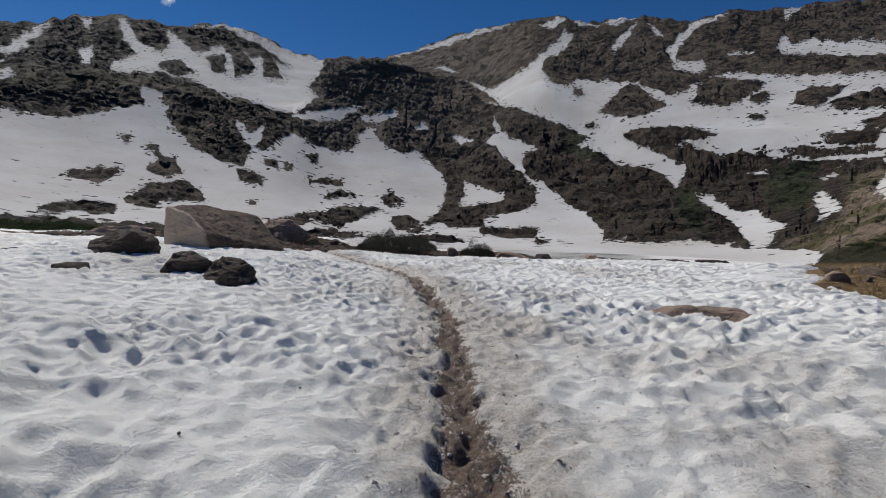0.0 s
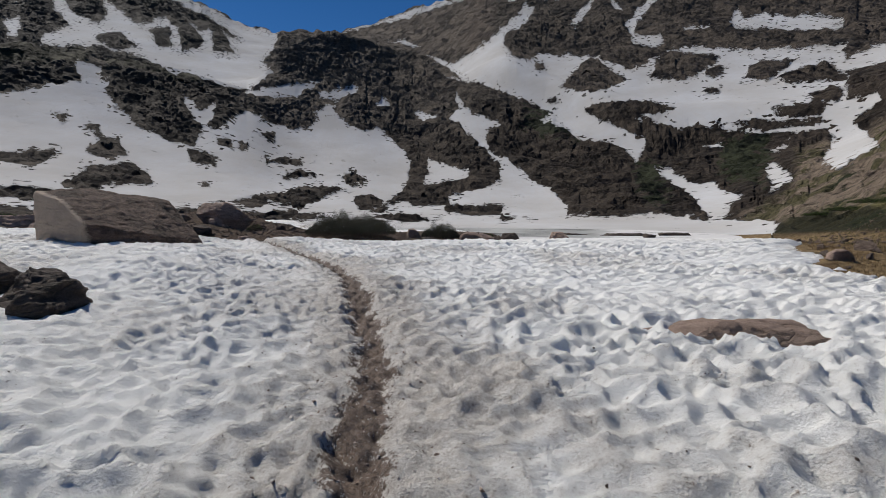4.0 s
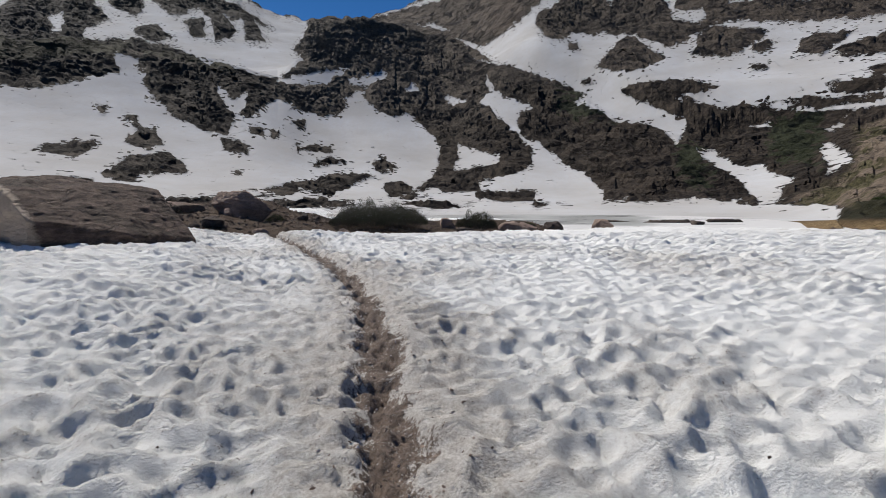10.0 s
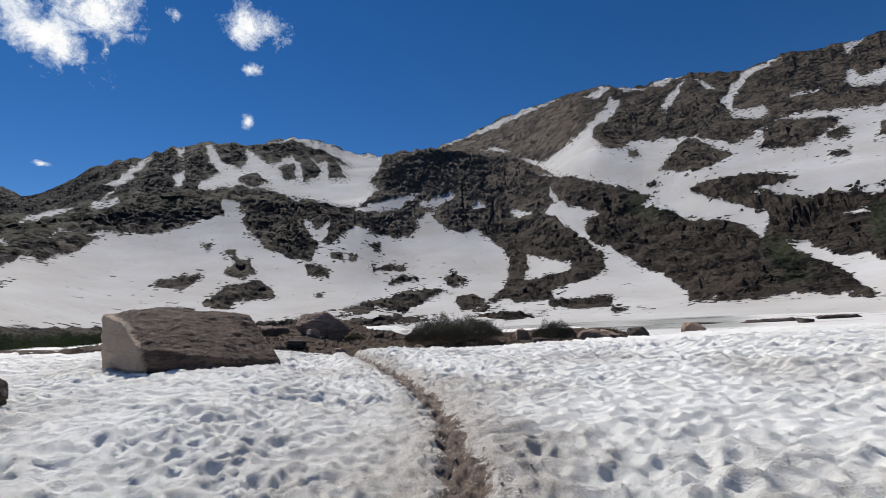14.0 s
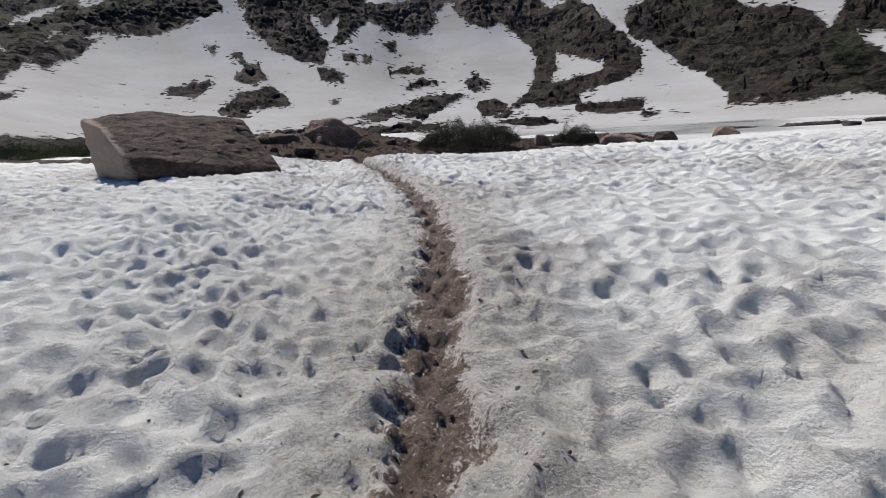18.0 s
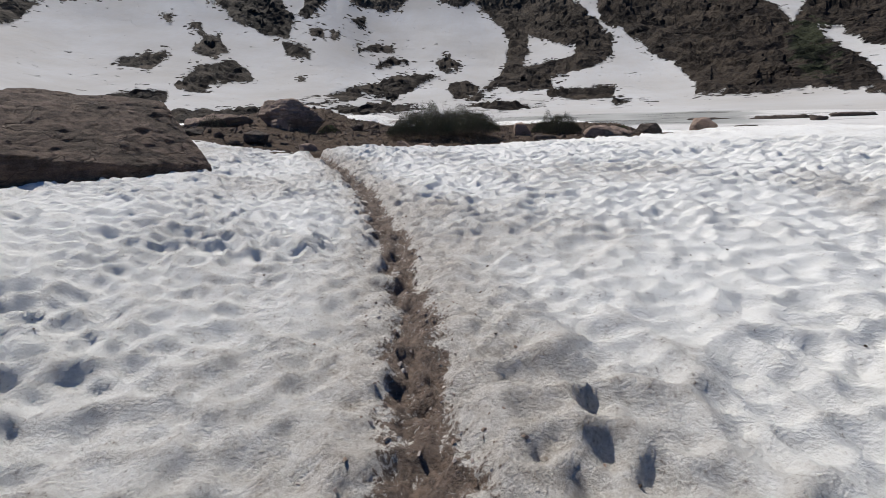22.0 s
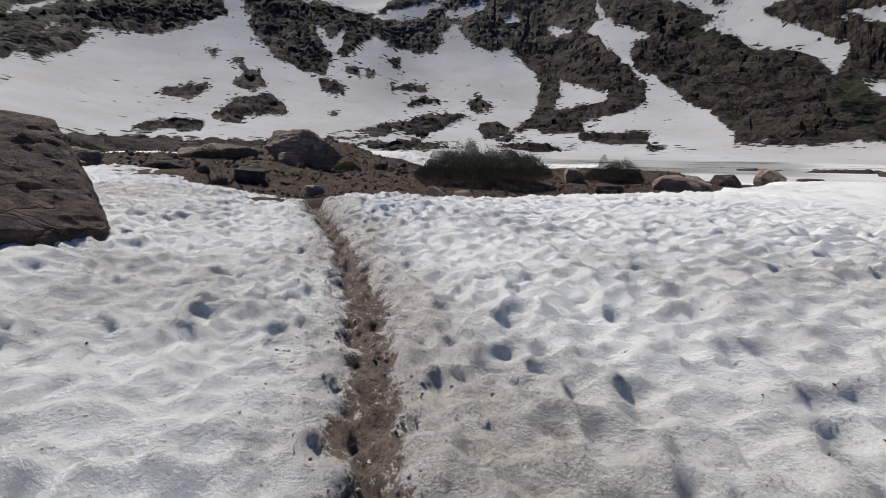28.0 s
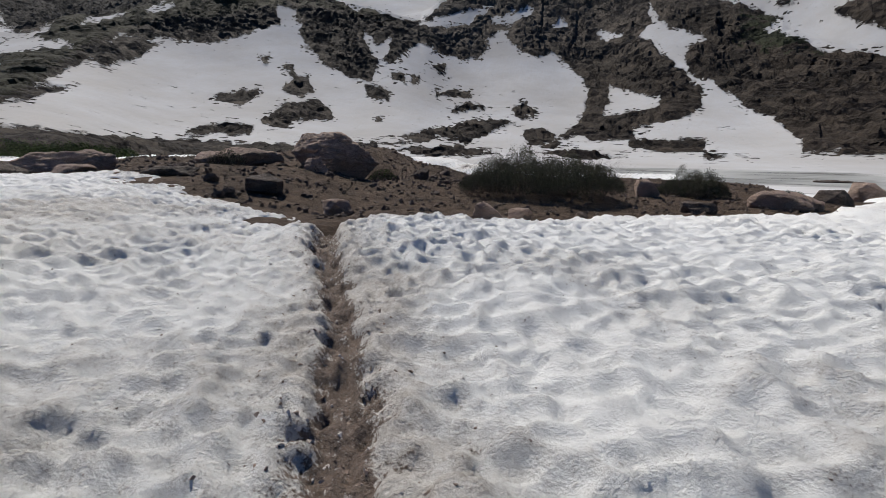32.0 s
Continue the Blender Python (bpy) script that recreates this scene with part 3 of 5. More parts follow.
crest_r = round_az((-70, 1600), (-50, 1500), (-46, 1150), (-15, 1050), (-8, 1050), (0, 1000), (12, 860), (30, 800), (50, 900), (57, 720), (84, 560), (120, 700), (290, 1600))
EYE_Z = 1.55
tan_deg = lambda a: np.tan(np.radians(a))
calm = np.mean([np.interp(AZ + d, AZ, front_el) for d in np.linspace(-4, 4, 17)], 0)
mild = ramp(AZ, 6, 14) * (1 - ramp(AZ, 58, 66))
front_el = front_el * (1 - mild) + calm * mild
front_z, crest_z = EYE_Z + front_r * tan_deg(front_el), EYE_Z + crest_r * tan_deg(crest_el)
dip_r = front_r * 1.22
dip_z = EYE_Z + dip_r * tan_deg(np.maximum(front_el - 1.4 * ramp(-AZ, -25, -5) - 0.3, 1.0))
dip_r = np.minimum(dip_r, crest_r * 0.8)
over = lambda values, reach: np.mean([np.interp(AZ + d, AZ, values) for d in np.linspace(-reach, reach, 41)], 0)
dip_r, dip_z = over(dip_r, 6), over(over(dip_z, 7), 5)
east = ramp(AZ, 2, 12) * (1 - ramp(AZ, 58, 66))
dip_z = dip_z * (1 - east) + east * (front_z + (crest_z - front_z) * (dip_r - front_r) / (crest_r - front_r))

az = np.radians(AZ)
rings, heights, zone = [], [], []
inner_r = np.minimum(75.0, 0.8 * shore_r)
for u in np.linspace(0, 1, 170):  # round the walk
    rings.append(0.05 + (inner_r - 0.05) * u)
for u in np.linspace(0, 1, 21)[1:]:  # over the lake bed
    rings.append(inner_r + (shore_r - inner_r) * u)
for u in np.linspace(0, 1, 231)[1:]:
    rings.append(shore_r + (front_r - shore_r) * u)
for u in np.linspace(0, 1, 16)[1:]:
    rings.append(front_r + (dip_r - front_r) * u)
for u in np.linspace(0, 1, 171)[1:]:
    rings.append(dip_r + (crest_r - dip_r) * u)
for u in (0.02, 0.05, 0.1, 0.2):
    rings.append(crest_r * (1 + u))
R = np.array(rings)
X, Y = R * np.sin(az), R * np.cos(az)
Z = np.zeros_like(R)
n0, n1, n2, n3 = 190, 420, 435, 605
X0, Y0 = X[:n0], Y[:n0]
fall_a = round_az((-70, 60), (-30, 54), (-15, 50), (0, 54), (12, 56), (20, 54), (290, 60))
fall_b = round_az((-70, 150), (-40, 95), (-10, 95), (5, 90), (14, 84), (30, 80), (290, 150))
fall = ramp(R[:n0], fall_a, fall_b) * ramp(AZ, -46, -38) * (1 - ramp(AZ, 34, 43))
near_z = base_height(X0, Y0)
t_out = ramp(R[:n0] / shore_r, 0.35, 1.0)
Z[:n0] = near_z * (1 - fall) * (1 - t_out) + (LAKE_Z - 0.5) * fall * (1 - ramp(R[:n0] / shore_r, 0.93, 1.0)) + np.where(fall > 0.5, ramp(R[:n0] / shore_r, 0.93, 1.0), t_out) * shore_z
u = (R[n0:n1] - shore_r) / (front_r - shore_r)
front_soft = np.mean([np.interp(AZ + d, AZ, front_z) for d in np.linspace(-9, 9, 37)], 0)
crest_soft = np.mean([np.interp(AZ + d, AZ, crest_z) for d in np.linspace(-6, 6, 25)], 0)
Z[n0:n1] = shore_z + (front_soft + (front_z - front_soft) * u ** 5 - shore_z) * u ** round_az((-70, 1.1), (-50, 1.5), (-42, 2.1), (-20, 2.2), (18, 2.2), (28, 1.95), (36, 1.6), (44, 1.3), (50, 1.1), (60, 1.15), (84, 1.15), (290, 1.1))
u = (R[n1:n2] - front_r) / (dip_r - front_r)
Z[n1:n2] = front_z + (dip_z - front_z) * ramp(u, 0, 1)
u = (R[n2:n3] - dip_r) / (crest_r - dip_r)
Z[n2:n3] = dip_z + (crest_soft + (crest_z - crest_soft) * u ** 4 - dip_z) * u ** 1.12 + u ** 12 * crest_r * 0.0035 * fbm(AZ / 0.8, 0 * AZ, 4, 91)
Z[n3:] = crest_z - crest_r * np.array([0.012, 0.035, 0.08, 0.17])[:, None]
A2, E2 = np.broadcast_to(AZ, R.shape), np.degrees(np.arctan2(Z - EYE_Z, R))

layers = {key: np.full(R.shape, -2.0) for key in ("snow", "grass", "red", "shrub", "scree", "heath", "tan")}
FIRST = n0 - 4


def area_depth(points):
    """Signed depth in degrees inside an outline of (azimuth, elevation) seen from the start of the walk."""
    p = np.array(points, float)
    lo, hi = p.min(0) - 1.0, p.max(0) + 1.0
    where = np.nonzero((A2 > lo[0]) & (A2 < hi[0]) & (E2 > lo[1]) & (E2 < hi[1]) & (R > shore_r * 0.97))
    ax, ey = A2[where], E2[where]
    ax = ax + 0.18 * fbm(ax * 1.7, ey * 1.7, 3, 101)
    ey = ey + 0.18 * fbm(ax * 1.7, ey * 1.7 + 40, 3, 103)
    best, odd = np.full(ax.shape, 9.0), np.zeros(ax.shape, bool)
    for (x0, y0), (x1, y1) in zip(p, np.roll(p, -1, 0)):
        t = np.clip(((ax - x0) * (x1 - x0) + (ey - y0) * (y1 - y0)) / ((x1 - x0) ** 2 + (y1 - y0) ** 2 + 1e-9), 0, 1)
        best = np.minimum(best, np.hypot(ax - x0 - t * (x1 - x0), ey - y0 - t * (y1 - y0)))
        odd ^= ((y0 > ey) != (y1 > ey)) & (ax < (x1 - x0) * (ey - y0) / (y1 - y0 + 1e-12) + x0)
    return where, np.where(odd, best, -best)


def cover(layer, points):
    where, depth = area_depth(points)
    layers[layer][where] = np.maximum(layers[layer][where], depth)


def snow_area(*points):
    cover("snow", points)


def grass_area(*points):
    cover("grass", points)


def red_area(*points):
    cover("red", points)


def shrubs_area(*points):
    cover("shrub", points)


def heath_area(*points):
    cover("heath", points)


def tan_area(*points):
    cover("tan", points)


def scree_area(*points):
    cover("scree", points)


def rock_area(*points):
    where, depth = area_depth(points)
    layers["snow"][where] = np.minimum(layers["snow"][where], -depth)


snow_area((-43.5, 9.4), (-42.1, 9.5), (-40.5, 9.5), (-38.0, 10.1), (-37.6, 9.2), (-34.9, 11.7), (-34.2, 11.3), (-33.7, 10.3), (-32.8, 10.0), (-32.4, 11.0), (-33.1, 13.4), (-32.4, 13.8), (-31.0, 13.5), (-31.3, 12.1), (-30.5, 10.8), (-29.5, 9.5), (-28.4, 8.5), (-25.1, 7.1), (-23.4, 6.7), (-22.8, 7.8), (-22.5, 8.9), (-21.0, 8.9), (-19.2, 10.3), (-18.0, 11.0), (-16.4, 10.2), (-14.8, 9.6), (-12.8, 9.2), (-11.2, 9.6), (-10.2, 11.3), (-8.9, 11.7), (-6.8, 10.0), (-5.1, 9.3), (-3.7, 9.8), (-2.0, 8.7), (0.2, 6.4), (0.2, 4.7), (-0.7, 2.3), (-3.1, 0.8), (-5.9, -0.3), (-9.9, -0.8), (-15.2, -0.8), (-19.0, 0.4), (-21.5, 0.5), (-30.4, 0.0), (-36.2, 0.2), (-39.3, 0.4), (-43.5, 1.0))
snow_area((-55.8, 2.0), (-52.8, 3.4), (-49.9, 5.0), (-52.2, 4.9), (-49.4, 7.4), (-46.8, 9.8), (-45.7, 9.5), (-43.4, 10.0), (-39.1, 9.8), (-35.9, 11.1), (-30.6, 12.7), (-30.8, 0.6), (-43.8, 0.5), (-49.2, 1.0))
rock_area((-49.4, 7.3), (-48.4, 8.8), (-46.5, 9.7), (-43.9, 9.4), (-45.6, 8.0), (-47.8, 6.8))
rock_area((-39.0, 4.8), (-38.4, 5.2), (-36.9, 5.2), (-34.9, 5.6), (-34.8, 5.3), (-36.7, 3.9), (-37.6, 4.1), (-38.9, 4.5))
rock_area((-32.7, 8.0), (-31.5, 8.2), (-31.2, 7.2), (-30.0, 7.0), (-29.9, 6.2), (-29.2, 5.4), (-30.5, 5.0), (-31.5, 5.2), (-32.6, 5.7), (-32.2, 6.3), (-31.2, 6.8), (-32.0, 7.4))
rock_area((-34.5, 2.4), (-33.4, 3.3), (-32.2, 4.6), (-31.0, 4.3), (-28.9, 4.8), (-28.1, 4.3), (-27.3, 3.4), (-27.2, 2.8), (-28.9, 2.6), (-31.0, 2.6), (-32.0, 1.8), (-34.2, 2.1))
rock_area((-41.1, 0.9), (-40.1, 1.8), (-37.6, 2.2), (-34.9, 2.0), (-35.3, 1.2), (-36.9, 0.8), (-38.0, 1.2), (-39.7, 0.8))
rock_area((-24.1, 6.4), (-22.8, 6.4), (-21.1, 5.7), (-21.5, 4.7), (-22.7, 5.0), (-23.6, 5.5))
rock_area((-16.4, 6.1), (-12.4, 6.0), (-12.3, 5.2), (-14.7, 5.3), (-16.3, 5.6))
rock_area((-14.7, 4.1), (-12.7, 4.7), (-10.6, 4.3), (-10.7, 3.8), (-13.0, 3.9), (-14.3, 3.5))
rock_area((-7.9, 4.1), (-6.7, 4.7), (-4.9, 3.9), (-5.3, 3.2), (-7.3, 3.3))
rock_area((-19.7, 1.1), (-17.2, 1.7), (-14.6, 2.1), (-12.7, 2.7), (-10.0, 3.0), (-7.3, 2.6), (-10.0, 1.6), (-12.6, 0.4), (-15.3, 1.0), (-17.8, 0.4))
rock_area((-6.6, 1.7), (-4.5, 2.0), (-2.8, 1.4), (-3.5, 0.5), (-5.9, 0.4))
rock_area((-21.0, 7.7), (-19.8, 7.8), (-19.6, 6.8), (-20.7, 7.1))
rock_area((-17.0, 8.7), (-15.4, 8.7), (-15.3, 7.7), (-16.3, 7.8))
rock_area((-18.9, 7.5), (-17.9, 7.7), (-18.0, 6.9), (-18.7, 6.9))
rock_area((-34.5, 8.8), (-34.0, 8.9), (-34.1, 7.9), (-34.4, 7.9))
rock_area((-22.5, 3.1), (-21.8, 3.0), (-21.9, 2.5), (-22.5, 2.6))
snow_area((-24.3, 11.9), (-23.4, 11.4), (-22.8, 10.5), (-21.4, 11.6), (-21.3, 9.8), (-22.5, 8.9), (-23.4, 9.9))
snow_area((-18.6, 12.7), (-16.5, 13.3), (-14.9, 13.5), (-12.9, 14.1), (-10.3, 14.5), (-12.9, 12.7), (-16.4, 12.5))
snow_area((-10.3, 13.5), (-6.3, 14.5), (-5.9, 13.8), (-8.2, 12.7), (-10.3, 12.8))
snow_area((-10.9, 11.1), (-9.6, 12.1), (-8.6, 12.4), (-8.9, 11.4), (-10.2, 10.6))
snow_area((-3.8, 12.6), (-3.1, 13.3), (-2.4, 12.5), (-3.8, 12.1))
snow_area((-2.5, 19.2), (-0.2, 19.4), (1.3, 18.9), (-0.2, 18.8))
snow_area((0.5, 11.7), (2.1, 11.9), (3.5, 11.2), (1.8, 10.8))
snow_area((2.2, 6.3), (2.9, 6.4), (7.4, 4.9), (7.1, 4.2), (5.1, 3.7), (1.8, 3.2), (2.3, 4.8))
snow_area((5.6, 14.1), (6.8, 12.2), (8.6, 11.5), (11.3, 10.4), (9.6, 9.8), (9.3, 8.6), (9.7, 7.1), (11.8, 6.3), (13.4, 5.0), (15.1, 3.7), (17.1, 2.7), (18.7, 0.8), (19.2, -0.5), (16.6, -0.9), (13.3, -1.0), (11.0, -0.1), (11.6, 0.9), (7.9, 0.8), (4.8, 1.1), (4.8, 2.1), (7.9, 2.6), (10.9, 3.6), (11.1, 5.6), (10.1, 6.6), (7.6, 8.9), (6.2, 10.4), (4.8, 10.9), (5.8, 12.2))
snow_area((-2.8, 0.8), (-0.7, 1.4), (1.0, 0.7), (4.5, 1.0), (4.5, -0.3), (3.2, -1.1), (1.1, -0.4), (-1.0, -0.2))
snow_area((-22, 0.3), (-12, 0.1), (-4, 0.2), (4, 0.0), (11, -0.4), (11, -2.6), (-10, -2.6), (-22, -2.6))
rock_area((-20, -0.3), (-14, 0.2), (-9, -0.4), (-12, -1.0), (-18, -0.9))
rock_area((-5, -0.5), (0, -0.2), (4, -0.7), (0, -1.1))
snow_area((10.0, -1.1), (19.1, -0.2), (24.4, -0.3), (29.4, -0.1), (33.5, -0.6), (37.6, -0.4), (39.3, -0.9), (38, -2.8), (29.0, -3.0), (20, -2.8), (10, -2.6))
snow_area((2.2, 17.9), (5.3, 17.1), (8.3, 18.8), (11.2, 20.7), (13.7, 22.9), (14.7, 22.5), (13.8, 20.9), (11.5, 20.1), (11.3, 19.0), (12.3, 17.7), (14.0, 17.1), (15.2, 17.9), (20.8, 17.3), (23.2, 16.5), (25.5, 15.4), (27.6, 16.3), (29.2, 17.0), (31.7, 16.9), (36.9, 15.9), (43.9, 15.0), (44.2, 9.3), (39.7, 9.0), (36.3, 9.0), (33.5, 9.5), (30.1, 9.0), (27.4, 10.1), (24.0, 9.9), (25.2, 9.0), (27.2, 8.3), (26.7, 6.5), (26.5, 5.3), (25.3, 6.8), (23.5, 7.8), (20.0, 8.4), (18.0, 9.8), (15.5, 10.8), (17.0, 11.4), (14.1, 12.8), (10.8, 14.1), (7.4, 15.1), (4.0, 15.7), (6.7, 15.4))
rock_area((17.6, 14.2), (20.2, 16.4), (20.9, 17.2), (23.2, 15.9), (24.8, 14.6), (24.1, 14.1), (21.5, 13.5))
rock_area((27.4, 14.4), (27.9, 16.3), (29.2, 16.8), (31.7, 16.4), (33.7, 15.8), (33.2, 15.1), (30.9, 13.8), (28.8, 14.3))
rock_area((32.8, 14.7), (34.0, 14.9), (34.2, 14.3), (33.3, 13.8), (32.6, 14.0))
rock_area((36.2, 13.4), (36.5, 14.7), (37.8, 14.9), (40.2, 14.5), (39.1, 13.5), (37.9, 12.9))
rock_area((38.9, 13.0), (40.3, 13.7), (42.2, 13.9), (44.0, 13.5), (44.1, 12.0), (41.5, 12.2), (39.5, 12.4))
rock_area((20.1, 11.4), (22.2, 12.3), (25.6, 12.4), (28.9, 11.7), (30.0, 11.0), (26.3, 10.4), (25.2, 9.7), (22.9, 10.2))
rock_area((14.6, 17.1), (15.9, 16.9), (16.3, 16.0), (15.0, 16.2))
rock_area((16.3, 13.1), (17.3, 13.2), (17.7, 12.3), (16.7, 12.4))
rock_area((41.4, 11.2), (43.0, 11.7), (43.8, 11.4), (43.5, 10.4), (41.8, 10.6))
rock_area((38.4, 10.3), (40.4, 10.3), (43.8, 10.1), (43.9, 9.2), (40.5, 9.4), (38.8, 9.7))
rock_area((34.0, 9.2), (37.6, 9.3), (41.3, 8.7), (40.5, 8.4), (36.3, 8.6))
rock_area((32.4, 12.7), (33.6, 12.9), (33.9, 12.5), (32.7, 12.1))
snow_area((29.0, 10.1), (33.0, 9.5), (37.2, 8.3), (40.5, 8.3), (43.9, 8.6), (43.9, 7.9), (40.6, 7.7), (36.3, 8.1), (31.6, 9.3))
snow_area((34.5, 18.9), (35.1, 19.6), (35.8, 18.9), (37.1, 19.0), (40.1, 18.2), (41.6, 18.0), (43.5, 17.4), (43.5, 16.3), (40.1, 17.1), (36.8, 17.8), (35.0, 18.3))
snow_area((35.1, 22.0), (36.6, 21.9), (35.8, 21.2), (35.3, 21.0))
snow_area((30.6, 18.9), (32.8, 18.7), (32.6, 18.4), (30.6, 18.7))
snow_area((26.0, 21.4), (27.1, 22.3), (28.9, 22.5), (30.3, 22.5), (27.5, 21.6), (26.0, 20.1), (25.7, 18.9), (28.1, 18.4), (28.6, 17.8), (27.8, 17.3), (25.6, 18.2), (24.7, 20.0))
snow_area((18.7, 20.5), (20.0, 22.1), (21.8, 23.3), (20.7, 21.6), (19.3, 20.3))
snow_area((22.5, 22.7), (23.8, 22.0), (24.5, 21.1), (23.5, 21.6))
snow_area((10.6, 23.5), (13.0, 24.4), (13.8, 24.0), (12.4, 23.2))
snow_area((17.7, 23.3), (19.9, 23.8), (21.5, 23.5), (19.3, 23.0))
snow_area((14.8, 23.8), (16.2, 23.5), (17.3, 23.0), (15.3, 23.3))
snow_area((-7.8, 19.9), (-3.0, 21.4), (0.3, 22.6), (4.4, 23.5), (8.2, 23.9), (3.7, 22.9), (0.4, 21.8), (-2.4, 21.2), (-5.1, 20.5))
snow_area((28.1, 4.9), (29.7, 4.9), (31.3, 3.4), (33.8, 3.3), (34.8, 2.3), (36.6, 1.9), (35.3, 1.2), (34.7, -0.7), (33.5, -0.7), (32.9, 0.5), (31.4, 2.3), (29.2, 3.7))
snow_area((31.4, 7.0), (32.6, 7.5), (34.8, 7.2), (34.7, 6.7), (32.6, 7.0))
snow_area((38.6, 6.3), (40.0, 7.0), (39.9, 6.5), (38.8, 6.0))
snow_area((38.2, 4.2), (38.9, 4.7), (39.3, 3.7), (40.4, 3.3), (38.5, 2.4), (38.7, 3.4))
snow_area((-30.9, 19.6), (-29.6, 18.9), (-27.7, 17.9), (-25.2, 19.4), (-24.4, 19.4), (-22.9, 18.4), (-20.6, 18.5), (-18.7, 17.9), (-20.6, 19.3), (-23.6, 20.3), (-25.8, 20.8), (-28.5, 20.3), (-25.3, 21.2), (-22.4, 20.8), (-18.2, 19.5), (-14.9, 19.1), (-14.7, 18.4), (-16.5, 16.1), (-15.5, 15.0), (-17.7, 13.0), (-20.5, 13.2), (-22.9, 13.9), (-25.2, 14.0), (-27.9, 15.1), (-31.1, 15.4), (-35.8, 14.5), (-35.4, 15.5), (-33.3, 16.9), (-34.4, 17.6), (-34.9, 19.5), (-34.3, 19.7), (-33.6, 18.5), (-32.8, 17.6), (-31.3, 17.5), (-30.6, 18.4))
rock_area((-27.2, 17.6), (-25.2, 18.2), (-25.2, 16.4), (-26.3, 16.2))
rock_area((-31.6, 16.4), (-29.5, 17.0), (-28.2, 15.9), (-29.5, 15.3), (-31.1, 15.7))
rock_area((-21.3, 18.6), (-20.6, 18.9), (-19.3, 16.6), (-21.4, 16.6))
rock_area((-26.8, 20.5), (-25.5, 20.5), (-23.8, 19.1), (-22.3, 17.5), (-22.9, 16.7), (-24.4, 16.1), (-24.5, 17.7), (-25.2, 18.6))
snow_area((-38.0, 16.3), (-37.0, 16.6), (-37.2, 14.9), (-37.8, 14.6))
snow_area((-44.9, 11.9), (-43.2, 14.3), (-42.4, 15.3), (-41.3, 16.9), (-40.0, 17.7), (-41.3, 16.0), (-42.8, 14.5), (-43.9, 12.9))
snow_area((-37.9, 18.9), (-37.2, 19.2), (-37.1, 17.8), (-37.6, 18.4))
snow_area((-44.9, 12.9), (-42.6, 12.5), (-43.5, 12.2), (-44.9, 11.8))
snow_area((-66.8, 12.5), (-64.7, 12.6), (-61.8, 13.0), (-62.6, 10.6), (-61.7, 9.9), (-60.1, 9.8), (-58.7, 8.7), (-57.3, 7.9), (-56.1, 9.6), (-53.6, 8.6), (-51.1, 8.9), (-50.3, 8.3), (-55.4, 7.1), (-58.1, 6.5), (-60.9, 6.0), (-63.2, 4.5), (-66.0, 4.5))
rock_area((-63.2, 8.8), (-62.0, 9.1), (-59.9, 8.2), (-55.5, 8.1), (-55.8, 6.7), (-60.6, 6.7), (-61.9, 7.8))
snow_area((-58.7, 12.7), (-58.2, 13.2), (-56.5, 11.0), (-55.9, 9.7), (-56.8, 10.3))
snow_area((-50.1, 10.3), (-48.0, 11.7), (-46.0, 11.9), (-49.6, 10.2))
snow_area((-55.6, 7.8), (-54.1, 9.2), (-51.8, 10.1), (-52.7, 9.2), (-55.0, 7.8))
snow_area((-61.6, 2.6), (-59.2, 4.2), (-58.5, 4.6), (-59.2, 3.5), (-60.7, 2.5))
snow_area((-57.2, 4.5), (-55.8, 6.1), (-55.2, 6.2), (-56.2, 4.8))
snow_area((-44.5, 12.3), (-42.9, 13.2), (-42.4, 12.8), (-44.0, 12.1))
snow_area((-44.2, 14.5), (-42.3, 16.0), (-40.0, 18.1), (-41.1, 16.5), (-42.9, 14.5))
snow_area((50.1, 19.4), (53.4, 18.0), (56.5, 16.8), (58.2, 15.7), (60.0, 14.9), (61.7, 15.0), (64.9, 14.1), (67.4, 13.4), (64.7, 12.8), (60.4, 13.0), (57.5, 13.6), (55.6, 12.8), (53.2, 13.3), (51.3, 13.7), (52.0, 15.3), (51.7, 16.6), (53.3, 16.8), (52.7, 17.7))
rock_area((53.3, 16.5), (55.8, 16.1), (56.8, 14.9), (55.7, 13.7), (54.2, 15.0))
snow_area((54.9, 11.6), (60.2, 11.4), (59.6, 10.7), (55.5, 11.1))
snow_area((51.1, 5.3), (53.8, 4.7), (56.9, 5.4), (58.7, 6.1), (58.0, 5.0), (55.6, 3.9), (51.3, 4.0))
snow_area((57.3, 4.3), (59.0, 4.9), (58.0, 3.9))
snow_area((58.0, 19.0), (60.8, 18.8), (60.1, 18.4), (58.4, 18.5))
snow_area((61.8, 19.2), (65.8, 19.5), (69.0, 19.9), (66.8, 19.0), (63.0, 18.6))
snow_area((63.6, 15.8), (67.2, 16.3), (65.5, 15.3), (63.9, 15.4))
snow_area((67.2, 12.5), (70.8, 13.0), (69.2, 12.3), (67.7, 12.2))
snow_area((42.8, 10.0), (46.1, 10.6), (46.6, 9.9), (44.4, 8.2), (45.4, 7.6), (46.3, 6.2), (43.6, 4.2), (42.6, 4.5), (43.3, 6.9), (42.4, 9.3))
snow_area((38.4, 4.9), (39.0, 5.0), (40.5, 3.5), (38.9, 2.7))
snow_area((42.9, 13.7), (46.7, 14.8), (51.0, 14.6), (51.3, 13.7), (48.3, 13.2), (43.9, 12.7))
grass_area((39.7, -0.9), (47.4, 1.9), (51.1, 3.2), (56.4, 4.1), (61.9, 8.1), (68.7, 12.6), (77.6, 16.9), (80.8, 16.1), (79.2, -7.0), (58.7, -6.0), (44.8, -4.2))
